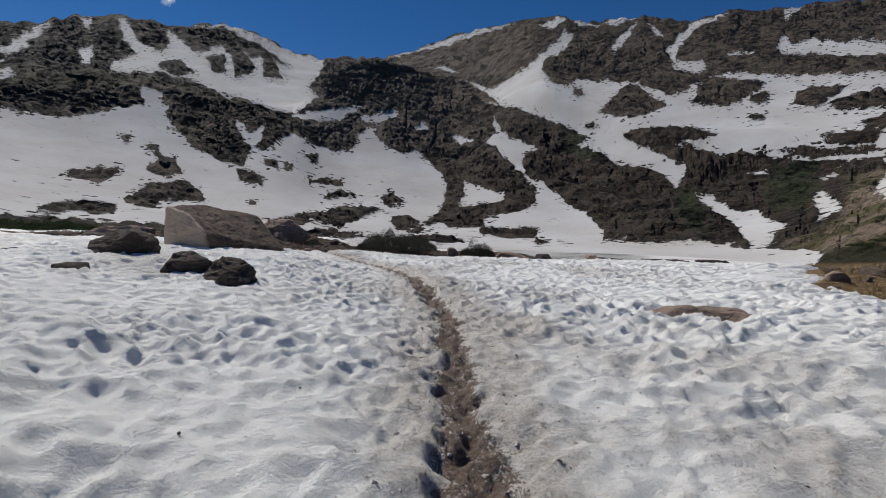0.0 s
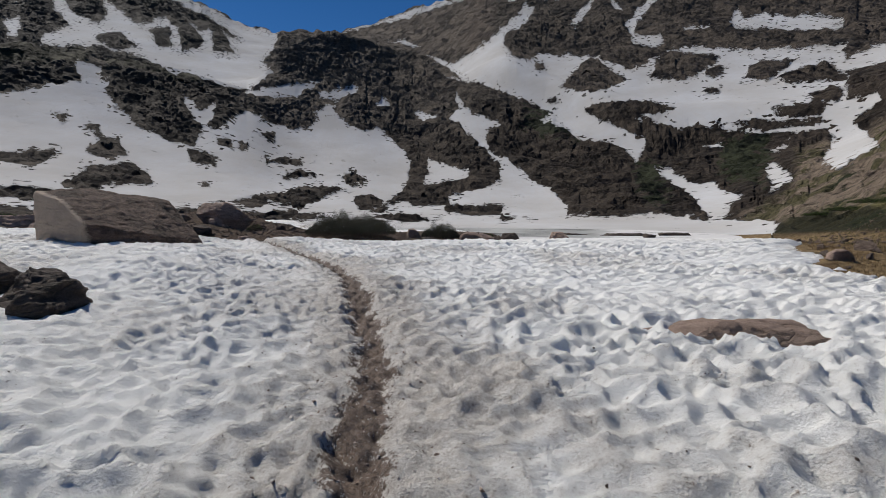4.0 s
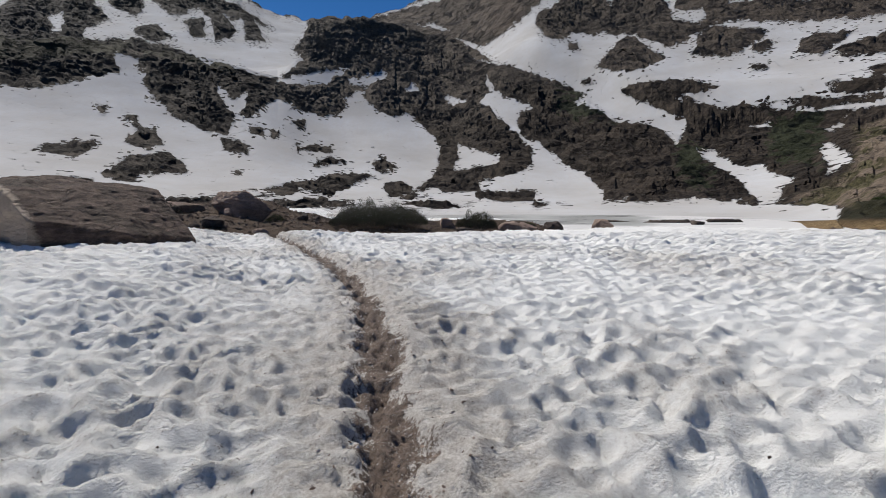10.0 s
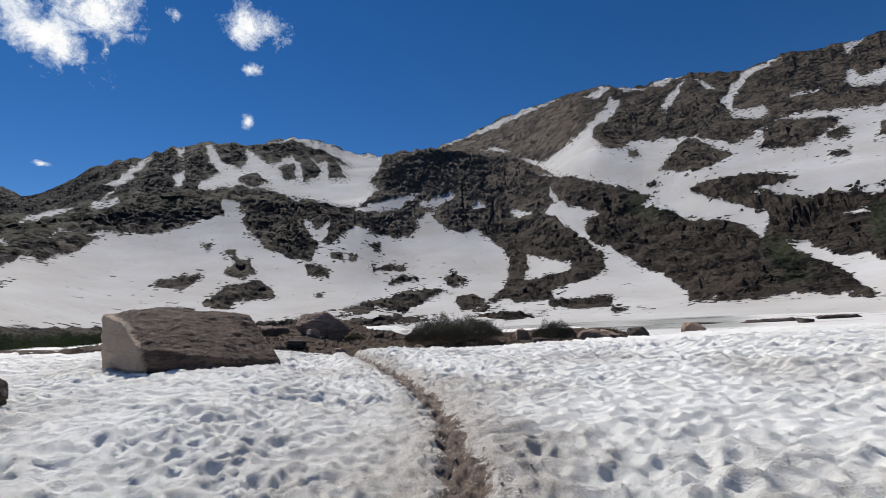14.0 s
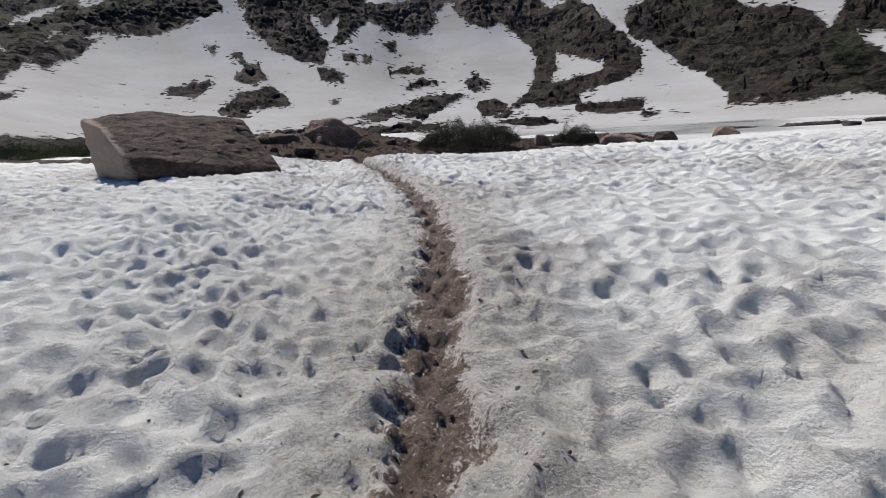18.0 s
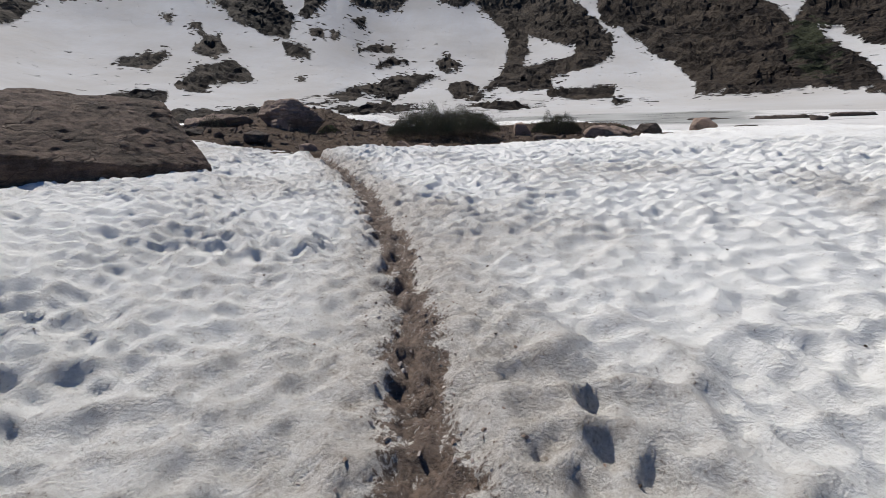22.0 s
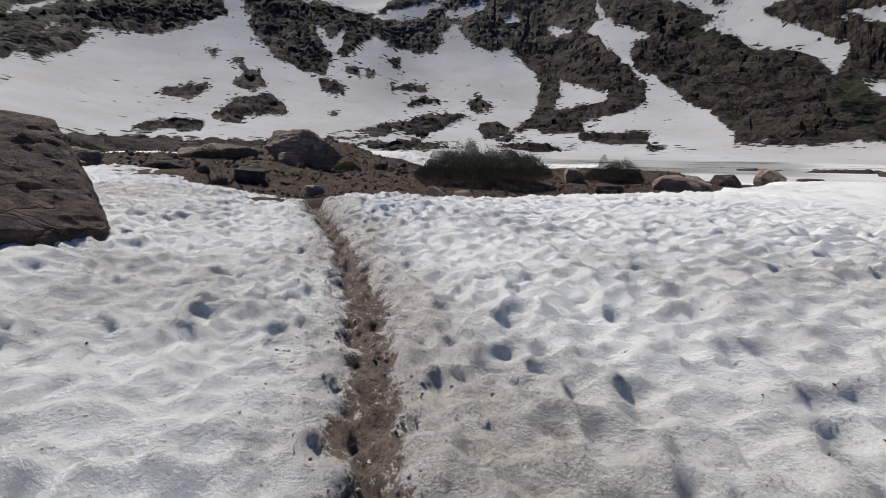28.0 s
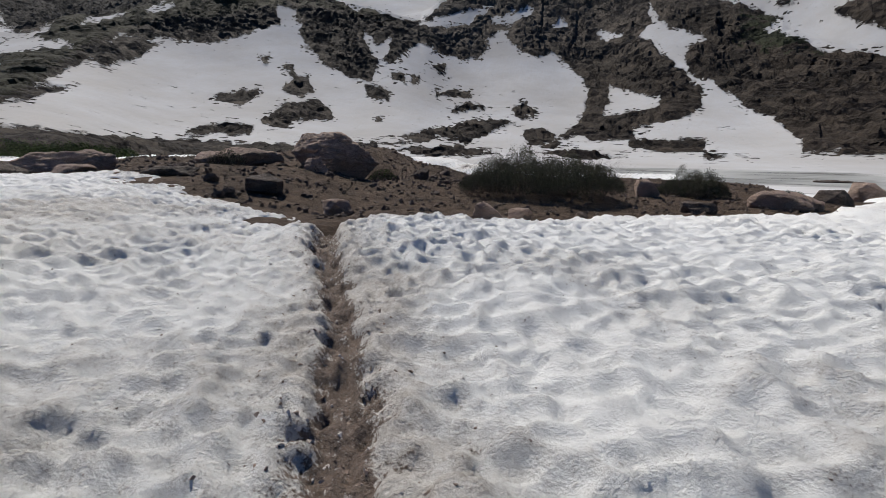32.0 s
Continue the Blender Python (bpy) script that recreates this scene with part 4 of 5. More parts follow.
heath_area((-65.8, 2.1), (-60.0, 3.4), (-51.2, 10.7), (-43.5, 13.3), (-31.9, 14.8), (-32.6, 13.6), (-43.4, 11.5), (-49.0, 8.9), (-52.4, 4.8), (-56.1, 1.8))
heath_area((-43.5, 12.2), (-39.7, 13.7), (-35.8, 14.6), (-35.8, 13.9), (-41.3, 12.3), (-43.5, 11.5))
heath_area((-30.5, 14.3), (-25.2, 14.4), (-22.3, 13.9), (-22.3, 13.0), (-27.4, 13.8), (-30.5, 13.6))
shrubs_area((34.2, 5.1), (36.4, 7.3), (38.1, 7.2), (38.6, 5.5), (37.9, 2.9), (35.2, 3.3))
shrubs_area((26.2, 5.9), (28.7, 4.9), (29.3, 2.8), (29.9, 0.7), (27.2, 1.3), (26.0, 3.4))
shrubs_area((14.1, 12.1), (16.7, 11.7), (19.9, 8.5), (16.8, 8.9), (13.6, 9.9))
shrubs_area((34.1, 6.9), (36.2, 8.3), (38.2, 7.6), (37.8, 4.2), (35.4, 2.8), (34.4, 4.1))
scree_area((-6.4, 19.6), (-0.3, 21.7), (4.4, 23.2), (10.4, 23.6), (9.9, 20.2), (7.6, 18.0), (2.5, 18.0), (-3.7, 18.9))
tan_area((40.9, 6.2), (46.3, 7.5), (49.1, 10.2), (55.5, 11.3), (60.9, 13.0), (66.8, 12.4), (63.8, 8.2), (55.0, 3.5), (48.8, 1.9), (40.8, -0.9), (35.5, -0.9), (40.2, 2.2))
red_area((57.4, 17.2), (59.8, 17.6), (61.5, 16.3), (60.5, 14.2), (59.7, 15.0))
red_area((67.4, 13.7), (71.9, 15.6), (75.0, 16.2), (78.8, 18.4), (83.8, 19.6), (83.4, 16.1), (78.9, 16.7), (70.9, 13.1))
tan_area((61.9, 18.0), (65.2, 18.4), (69.3, 18.8), (73.9, 18.6), (78.9, 19.3), (78.7, 18.1), (75.0, 16.2), (71.9, 15.6), (67.0, 14.4), (62.2, 15.0))
grass_area((65.9, 18.2), (68.8, 19.2), (72.7, 18.8), (76.3, 19.6), (75.5, 19.0), (70.6, 18.3), (66.9, 17.6))
shrubs_area((44.2, -0.8), (49.7, 1.9), (53.3, 3.2), (58.9, 4.7), (63.6, 5.2), (64.0, 4.8), (59.7, 3.8), (59.1, 2.4), (53.2, 1.1), (47.8, -0.3))
shrubs_area((58.1, 11.4), (62.4, 12.2), (66.1, 12.0), (63.8, 10.7), (61.2, 9.1), (58.8, 9.5))
shrubs_area((61.6, 6.8), (64.2, 8.6), (66.1, 8.8), (63.1, 6.9))
shrubs_area((70.1, 7.6), (73.1, 9.2), (74.1, 9.9), (73.0, 8.4), (70.5, 7.3))
shrubs_area((50.7, 10.3), (54.1, 10.8), (53.7, 7.2), (51.9, 8.5))
shrubs_area((47.2, 4.1), (49.7, 4.1), (50.3, 2.7), (47.8, 2.1))
shrubs_area((43.4, 3.2), (44.6, 4.1), (44.4, 2.1), (43.5, 1.2))
heath_area((38.5, -1.9), (41.3, 0.1), (46.9, 0.8), (51.1, 0.8), (47.8, -0.8), (43.8, -2.0))

snow_mask = np.clip(layers["snow"] / 0.65, -1, 1)
rockness = 1 - ramp(snow_mask, -0.4, 0.3)
soft_ground = np.maximum(ramp(layers["grass"], -0.5, 0.5), ramp(layers["shrub"], -0.5, 0.5))
far = ramp(R / shore_r, 1.0, 1.15)
scale = np.clip(R / 400, 0.2, 2.0)
crag = ridged((X + 0.5 * Y) / 55, (Y - 0.3 * X) / 26, 5, 111) * 1.9 + fbm(X / 7, Y / 7, 4, 113) * 0.5 + 0.9 * ridged(A2 * 0.9, R / 40, 3, 115)
edge_fade = 1 - 0.8 * np.exp(-((R - crest_r) / (0.02 * crest_r)) ** 2)
scree = ramp(layers["scree"], -0.8, 0.6)
tilted = Z + 0.22 * X + 16.0 * fbm(X / 60, Y / 60, 4, 141)
for rise, share, seed in ((11.0, 0.33, 143), (4.5, 0.55, 145)):
    k = (tilted + 3.0 * fbm(X / 14, Y / 14, 2, seed)) / rise
    part_up = k - np.floor(k)
    Z += far * rise * share * (ramp(part_up, 0.45, 0.95) - part_up) * rockness * (1 - soft_ground) * (1 - scree) * (1 - 0.85 * ramp(layers["heath"], -0.5, 0.5)) * (1 + 0.9 * ramp(-A2, 12, 20) * ramp(R / dip_r, 0.97, 1.03)) * np.clip(0.6 + fbm(X / 45, Y / 45, 2, seed + 1), 0, 1) * edge_fade
arc, run = np.radians(A2) * np.maximum(R, 150), R + 0.4 * Z
bx, by = arc + 5.0 * fbm(arc / 16, run / 16, 3, 151), run + 6.0 * fbm(arc / 16, run / 16, 3, 153)
blocks = 1.8 * facets(bx / 15, by / 21, 155, 1.3) * np.clip(0.75 + fbm(arc / 50, run / 50, 2, 157), 0.1, 1.3) + 0.9 * facets(bx / 5.2, by / 7.5, 161, 1.3) + 0.6 * facets(bx / 2.4, by / 3.4, 167, 1.2)
bare = ramp(-layers["snow"], -0.1, 1.0) * (0.15 + 0.85 * ramp(np.abs(R / front_r - 1), 0.0, 0.05)) * (1 - 0.85 * soft_ground) * (1 - 0.8 * scree) * edge_fade
Z += far * np.clip(R / 420, 0.3, 1.3) * blocks * bare
# upright faces of broken rock, set back and forward towards the valley
ba, be = A2 * 7.0, E2 * 7.0
ba, be = ba + 2.5 * fbm(ba / 9, be / 9, 3, 171) + 0.25 * be, be + 2.5 * fbm(ba / 9, be / 9, 3, 173)
steep = np.clip(0.55 + 0.9 * fbm(A2 / 5, E2 / 4, 2, 175), 0.1, 1.2) * (1 - 0.7 * ramp(layers["heath"], -0.5, 0.5))
proud = (4.6 * facets(ba / 10, be / 17, 177, 1.5) + 2.4 * facets(ba / 4.2, be / 7.5, 179, 1.5) + 1.0 * facets(ba / 1.9, be / 3.2, 181, 1.4)) * steep
pale = np.maximum(ramp(A2, -21, -14) * (1 - ramp(A2, 4, 12)) * ramp(E2, 7, 12), 0.8 * ramp(E2, 11, 15) * ramp(A2, 4, 12))
proud = proud * (1 - 0.45 * pale)
pull = 1 - far * np.clip(R / 420, 0.3, 1.3) * proud * bare / np.maximum(R, 100.0)
crag = crag * 0.4
Z += far * scale * crag * rockness * (1 - 0.75 * soft_ground) * (1 - 0.85 * scree) * edge_fade
Z += far * soft_ground * (0.8 * fbm(X / 14, Y / 14, 3, 119) + 0.5 * ridged(X / 5, Y / 5, 3, 120)) * np.clip(R / 120, 0.3, 1.5)
Z += far * 1.5 * np.clip(R / 350, 0.4, 1.2) * ramp(-layers["snow"], -0.15, 0.5) * (layers["snow"] > -1.9) * (1 - soft_ground) * edge_fade
Z += far * scale * 0.5 * fbm(X / 40, Y / 40, 2, 117) * (1 - rockness)
Z[:170] -= 0.45 * ramp(inside_snow(X[:170], Y[:170]), 0.35, 1.3) * ramp(Y[:170], -39, -36) * ramp(X[:170], -43, -38)
Z += np.where(R < 70, 0.07 * fbm(X / 1.6, Y / 1.6, 3, 121, 0.7) + 0.10 * fbm(X / 5, Y / 5, 2, 123), 0.0)
snow_mask = np.where(R < shore_r * 0.97, -1.0, snow_mask)
turf = ramp(X - np.interp(Y, EDGE_Y, EDGE_X), -8, -3) * (1 - far)
X, Y, Z = X * pull, Y * pull, EYE_Z + (Z - EYE_Z) * pull
ground_quads = grid_faces(R.shape[0], len(AZ), True)[:, ::-1]
broken = ((snow_mask < -0.05) & (far > 0.5)).ravel()[ground_quads].all(1)
ground = sheet("ground", np.stack([X, Y, Z], -1).reshape(-1, 3), ground_quads, TERRAIN,
               {"snow": snow_mask, "grass": np.clip(layers["grass"], -1, 1) * 0.5 + 0.5, "red": ramp(layers["red"], -0.4, 0.6),
                "shrub": np.clip(layers["shrub"] / 1.6, -1, 1) * 0.5 + 0.5, "near": 1 - ramp(R / shore_r, 0.9, 1.05), "turf": turf, "left_dark": ramp(-A2, 12, 20) * ramp(R / dip_r, 0.97, 1.03), "scree": scree, "pale": pale, "tan": ramp(layers["tan"], -0.6, 0.6),
                "heath": np.clip(layers["heath"], -1, 1) * 0.5 + 0.5}, ~broken)
tagged(ground, "brown moraine, lake basin and rocky mountains streaked with old snow", "mountain valley", kind="structure")

# ---- lake ----
lake_az = np.radians(np.linspace(-46, 42, 60))
lake_r = np.interp(np.degrees(lake_az), AZ, shore_r) * 1.02
inner = np.full(60, 44.0)
mids = [inner + (lake_r - inner) * k / 12 for k in range(13)]
lv = np.stack([np.stack([r * np.sin(lake_az), r * np.cos(lake_az), np.full(60, LAKE_Z)], -1) for r in mids])
lake = sheet("lake", lv.reshape(-1, 3), grid_faces(13, 60)[:, ::-1], ice_material(),
             {"open": np.broadcast_to(1 - ramp(np.degrees(lake_az)[None], -9, -1), (13, 60)), "firn": np.maximum(ramp(np.degrees(lake_az)[None], 18, 27), ramp(np.degrees(lake_az)[None], 8, 15) * (1 - ramp(np.array(mids), 85, 105)))})
tagged(lake, "half-thawed grey-green lake ice below the mountain", "lake", kind="structure")


# ---- helpers for things ----
def ground_z(x, y):
    """Height of the ground sheet at a place."""
    a = math.degrees(math.atan2(x, y))
    a = a if a >= -70 else a + 360
    col = int(np.argmin(np.abs(AZ - a)))
    return float(np.interp(math.hypot(x, y), R[:, col], Z[:, col]))


def surface_z(x, y):
    """Height of whatever lies on top: the snow or the ground."""
    if -8 < y < 74 and inside_snow(np.array([x]), np.array([y]))[0] > 0:
        return float(snow_height(np.array([x]), np.array([y]))[0][0])
    return ground_z(x, y)


def spot(a, el):
    """The nearest place at this azimuth whose ground shows at this elevation from the walk's start."""
    col = int(np.argmin(np.abs(AZ - a)))
    e = np.degrees(np.arctan2(Z[:, col] - EYE_Z, R[:, col]))
    k = int(np.argmax(e > el))
    return float(X[k, col]), float(Y[k, col]), float(Z[k, col])


def part(name, bm, material, parent=None, label="", smooth=False):
    me = bpy.data.meshes.new(name)
    bm.to_mesh(me)
    bm.free()
    for f in me.polygons:
        f.use_smooth = smooth
    me.materials.append(material)
    ob = new(name, me)
    ob.parent = parent
    return tagged(ob, label)


def hull(corners, cell, seed, rough, strata=0.0, rounding=3):
    """A rock: the hull of its corners, finely divided, its edges worn, its faces broken by noise."""
    bm = bmesh.new()
    for c in corners:
        bm.verts.new(c)
    got = bmesh.ops.convex_hull(bm, input=bm.verts)
    bmesh.ops.delete(bm, geom=[v for v in bm.verts if not v.link_faces], context="VERTS")
    bmesh.ops.triangulate(bm, faces=bm.faces)
    for _ in range(9):
        edges = [e for e in bm.edges if e.calc_length() > cell]
        if not edges or len(bm.faces) > 26000:
            break
        bmesh.ops.subdivide_edges(bm, edges=edges, cuts=1)
        bmesh.ops.triangulate(bm, faces=[f for f in bm.faces if len(f.verts) > 3])
    for _ in range(rounding):
        bmesh.ops.smooth_vert(bm, verts=bm.verts, factor=0.5, use_axis_x=True, use_axis_y=True, use_axis_z=True)
    bm.normal_update()
    shift = Vector((seed * 3.7, seed * 1.3, seed * 0.7))
    moved = []
    for v in bm.verts:
        q = v.co + shift
        d = rough * (1.2 * noise.fractal(q * 1.3, 0.9, 2.0, 3) + 0.5 * noise.fractal(q * 5.0, 0.8, 2.0, 4))
        if strata:
            w = noise.fractal(Vector((q.x * 0.6, q.y * 0.6, q.z * 5.0)), 0.8, 2.0, 3)
            d += strata * (abs(w) - 0.3)
        d += rough * 0.35 * noise.fractal(Vector((q.x * 3, q.y * 3, q.z * 11)), 0.7, 2.0, 3)
        moved.append(v.co + v.normal * d)
    for v, co in zip(bm.verts, moved):
        v.co = co
    return bm


def lump(rng, size, n=16, boxy=0.5):
    """Corners for a rough boulder of that size, sitting on z = 0."""
    out = []
    for _ in range(n):
        d = Vector((rng.gauss(0, 1), rng.gauss(0, 1), rng.gauss(0, 1))).normalized()
        d = d.lerp(d / max(abs(d.x), abs(d.y), abs(d.z)), boxy)
        out.append((d.x * size[0] / 2, d.y * size[1] / 2, (d.z + 0.55) * size[2] / 1.55))
    return out


def boulder(place, size, turn, material, seed, label, rough=0.045, cell=0.13, boxy=0.5, n=16, tilt=(0, 0), sink=0.12, strata=0.03):
    rng = random.Random(seed)
    bm = hull(lump(rng, size, n, boxy), max(min(cell, max(size) / 30), 0.035), seed, rough * max(size) / 2, strata * max(size) / 2)
    ob = part("boulder", bm, material)
    x, y = place[:2]
    z = place[2] if len(place) > 2 else surface_z(x, y) - sink * size[2]
    ob.matrix_world = pose(x, y, z, tilt[0], tilt[1], turn)
    return tagged(ob, label, "boulder")


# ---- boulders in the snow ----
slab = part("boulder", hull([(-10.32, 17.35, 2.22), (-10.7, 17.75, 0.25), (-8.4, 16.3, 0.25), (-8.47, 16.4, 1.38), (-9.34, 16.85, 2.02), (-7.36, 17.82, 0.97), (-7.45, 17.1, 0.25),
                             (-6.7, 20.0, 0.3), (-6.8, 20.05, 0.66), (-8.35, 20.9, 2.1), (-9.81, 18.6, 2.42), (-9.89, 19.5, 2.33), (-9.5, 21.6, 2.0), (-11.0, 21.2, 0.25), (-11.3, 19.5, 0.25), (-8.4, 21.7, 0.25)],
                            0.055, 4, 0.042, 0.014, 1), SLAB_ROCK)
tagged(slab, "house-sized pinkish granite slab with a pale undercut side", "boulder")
boulder((-8.8, 12.9), (1.85, 1.25, 1.0), 18, DARK_ROCK, 13, "grey-brown boulder sunk in sun-cupped snow", sink=0.22, rough=0.07, boxy=0.3)
boulder((-4.28, 9.28, 0.03), (1.3, 1.0, 1.02), -35, DARK_ROCK, 14, "dark craggy boulder leaning on its twin in the snow", sink=0.22, boxy=0.1, rough=0.12, strata=0.1, n=20, cell=0.05)
boulder((-5.32, 9.72, 0.03), (1.05, 0.8, 1.0), 30, DARK_ROCK, 21, "smaller dark boulder beside a craggy one", sink=0.25, boxy=0.1, rough=0.12, strata=0.1, n=20, cell=0.05)
boulder((4.7, 8.62, 0.0), (2.35, 1.3, 0.37), -18, PINK_ROCK, 12, "flat brown rock slab level with the snow", boxy=0.25)
boulder((-7.4, 9.3), (0.75, 0.5, 0.3), 0, DARK_ROCK, 23, "small dark rock melting out of the snow", sink=0.4)
boulder((-14.3, 15.0), (3.2, 0.9, 0.3), 12, DARK_ROCK, 25, "long flat rock just breaking the snow", sink=0.4, boxy=0.3)

# ---- boulders on the moraine ----
boulder((-12.3, 36.6), (4.0, 3.2, 1.75), 24, PINK_ROCK, 33, "tan rounded boulder at the head of the trail", sink=0.1, boxy=0.35)
boulder((-12.0, 34.4), (1.0, 0.8, 0.55), 0, PINK_ROCK, 35, "small tan boulder leaning by a larger one")
boulder((20.3, 63.8, -2.6), (2.5, 2.0, 1.8), 8, PINK_ROCK, 18, "square reddish block beside the lake", boxy=0.85, n=26)
boulder((-4.55, 31.0), (1.0, 0.75, 0.72), 5, PINK_ROCK, 41, "pale pink boulder in front of a willow shrub")
boulder((-3.75, 31.5), (0.85, 0.6, 0.5), 25, PINK_ROCK, 43, "low pink boulder at the snow's edge")
boulder((6.7, 39.9), (1.5, 1.1, 0.85), 10, PINK_ROCK, 45, "pinkish block above the snow edge", boxy=0.7)
boulder((5.6, 39.6), (2.4, 1.4, 0.8), -10, PINK_ROCK, 47, "broad brown boulder near the lake shore")
boulder((9.6, 44.5), (1.8, 1.2, 0.9), 15, DARK_ROCK, 49, "grey-brown boulder near the lake shore")
boulder((1.9, 36.3), (1.5, 0.9, 0.5), 0, DARK_ROCK, 51, "low dark boulder among shore gravel")
boulder((0.9, 41.5), (1.2, 0.9, 0.9), 0, PINK_ROCK, 53, "upright tan boulder between two shrubs")
boulder((-10.9, 29.6), (1.1, 0.8, 0.6), 20, DARK_ROCK, 55, "brown angular boulder on the muddy moraine")
boulder((-8.5, 29.4), (0.9, 0.7, 0.5), 50, PINK_ROCK, 57, "tan stone beside the muddy trail")
boulder((-8.6, 37.1), (0.8, 0.7, 0.6), 5, DARK_ROCK, 59, "dark angular stone on bare mud")
boulder((-22.4, 32.8), (4.2, 2.2, 1.1), 25, PINK_ROCK, 61, "long flat-topped brown boulder by green willows", boxy=0.7)
boulder((-20.2, 31.2), (2.0, 1.2, 0.45), 15, PINK_ROCK, 63, "flat pale slab in front of a long boulder")
boulder((-22.5, 30.3), (1.8, 1.2, 0.8), 0, DARK_ROCK, 65, "grey boulder at the edge of the snow")
boulder((-15.6, 34.5), (3.6, 1.8, 0.7), 20, PINK_ROCK, 67, "broad pale outcrop low in the moraine")
boulder((-14.2, 29.6), (1.8, 1.0, 0.3), 10, DARK_ROCK, 69, "dark flat rock at the snow's edge")
# ---- gravel bars at the edge of the frozen lake ----
for x, y, w, d, h, turn, seed in ((35.5, 101.0, 8.0, 2.4, 0.45, 5, 91), (46.5, 97.3, 13.0, 2.6, 0.55, -3, 93), (57.0, 99.0, 9.0, 2.8, 0.7, 8, 95), (31.1, 77.7, 3.2, 1.3, 0.5, 0, 97), (46.9, 90.1, 3.0, 1.6, 0.9, 12, 99)):
    boulder((x, y, LAKE_Z - 0.12 * h), (w, d, h), turn, DARK_ROCK, seed, "low brown gravel bar in the half-frozen lake" if w > 5 else "flat dark rock at the edge of the lake", rough=0.02, strata=0.01, cell=0.3, boxy=0.3, n=24)
# ---- rocks on the green hillside ----
boulder((18.5, 14.4), (2.5, 1.5, 0.95), 50, DARK_ROCK, 71, "dark splintered outcrop on the dry slope", boxy=0.6, strata=0.08, sink=0.35)
boulder((17.1, 14.2), (1.3, 0.9, 0.35), 40, PINK_ROCK, 73, "flat tan slab below a dark outcrop")
boulder((14.6, 17.2), (1.0, 0.7, 0.45), 30, PINK_ROCK, 75, "grey half-buried rock in dry grass")
boulder((23.8, 16.4), (2.4, 1.2, 0.6), 60, DARK_ROCK, 77, "flat tilted slab of dark rock on the grass", boxy=0.6, sink=0.4)
boulder((33.6, 14.3), (2.2, 1.4, 0.8), 60, DARK_ROCK, 79, "low dark rock on the grass", sink=0.35)
boulder((33.9, 14.9), (0.9, 0.8, 1.7), 20, PINK_ROCK, 81, "upright pinkish rock standing on a dark one", boxy=0.6)
boulder((14.8, 10.3), (1.4, 0.7, 0.3), 70, PINK_ROCK, 83, "pale streaked slab in the dry grass")

# ---- loose stones ----
STONE = boulder_material("moraine_stone", (0.33, 0.25, 0.2), (0.12, 0.09, 0.075))
stone_meshes = []
for k in range(8):
    rng = random.Random(200 + k)
    bm = hull(lump(rng, (1.0, rng.uniform(0.6, 0.9), rng.uniform(0.35, 0.7)), 12, 0.5), 0.45, 200 + k, 0.03, 0.0, 1)
    me = bpy.data.meshes.new("stone")
    bm.to_mesh(me)
    bm.free()
    me.materials.append(STONE)
    stone_meshes.append(me)
rng = random.Random(5)


def stone(x, y, size, label, group):
    ob = new("stone", rng.choice(stone_meshes))
    ob.matrix_world = pose(x, y, surface_z(x, y) - 0.12 * size, rng.uniform(-12, 12), rng.uniform(-12, 12), rng.uniform(0, 360)) @ Matrix.Diagonal((size, size, size, 1))
    return tagged(ob, label, "stone", group)


count = 0
while count < 260:
    x, y = rng.uniform(-30, 22), rng.uniform(26, 58)
    if inside_snow(np.array([x]), np.array([y]))[0] > -0.3 or abs(x - float(trail_x(y))) < 0.7 or ground_z(x, y) < -2.6:
        continue
    if x > -6 and rng.random() < 0.35:
        continue
    stone(x, y, rng.uniform(0.18, 0.4) * (1.9 if rng.random() < 0.2 else 1.0), "brown angular stone on the moraine", "moraine stones")
    count += 1
count = 0
while count < 90:
    y = rng.uniform(5, 40)
    x = float(np.interp(y, EDGE_Y, EDGE_X)) + rng.uniform(0.8, 26) ** 1.0
    stone(x, y, rng.uniform(0.15, 0.45) * (2.0 if rng.random() < 0.12 else 1.0), "pale grey stone in dry grass", "hillside stones")
    count += 1


def scattered(name, places, shapes, material, label, category):
    """Many small pieces in one mesh. places: x, y, z, size, turn."""
    vs, fs, base = [], [], 0
    for k, (x, y, z, size, turn) in enumerate(places):
        v, f = shapes[k % len(shapes)]
        c, s = math.cos(turn), math.sin(turn)
        vs.append(np.stack([x + size * (c * v[:, 0] - s * v[:, 1]), y + size * (s * v[:, 0] + c * v[:, 1]), z + size * v[:, 2]], -1))
        fs.append(f + base)
        base += len(v)
    ob = sheet(name, np.concatenate(vs), np.concatenate(fs), material, smooth=False)
    return tagged(ob, label, category, kind="stuff")


def chip(seed, flat=0.6):
    """Vertices and triangles of a small broken piece."""
    r = random.Random(seed)
    bm = bmesh.new()
    for c in lump(r, (1, r.uniform(0.6, 1), flat), 9, 0.4):
        bm.verts.new(c)
    bmesh.ops.convex_hull(bm, input=bm.verts)
    bmesh.ops.delete(bm, geom=[v for v in bm.verts if not v.link_faces], context="VERTS")
    bmesh.ops.triangulate(bm, faces=bm.faces)
    bm.verts.index_update()
    v = np.array([tuple(p.co) for p in bm.verts])
    f = np.array([[p.index for p in q.verts] for q in bm.faces])
    bm.free()
    return v, f


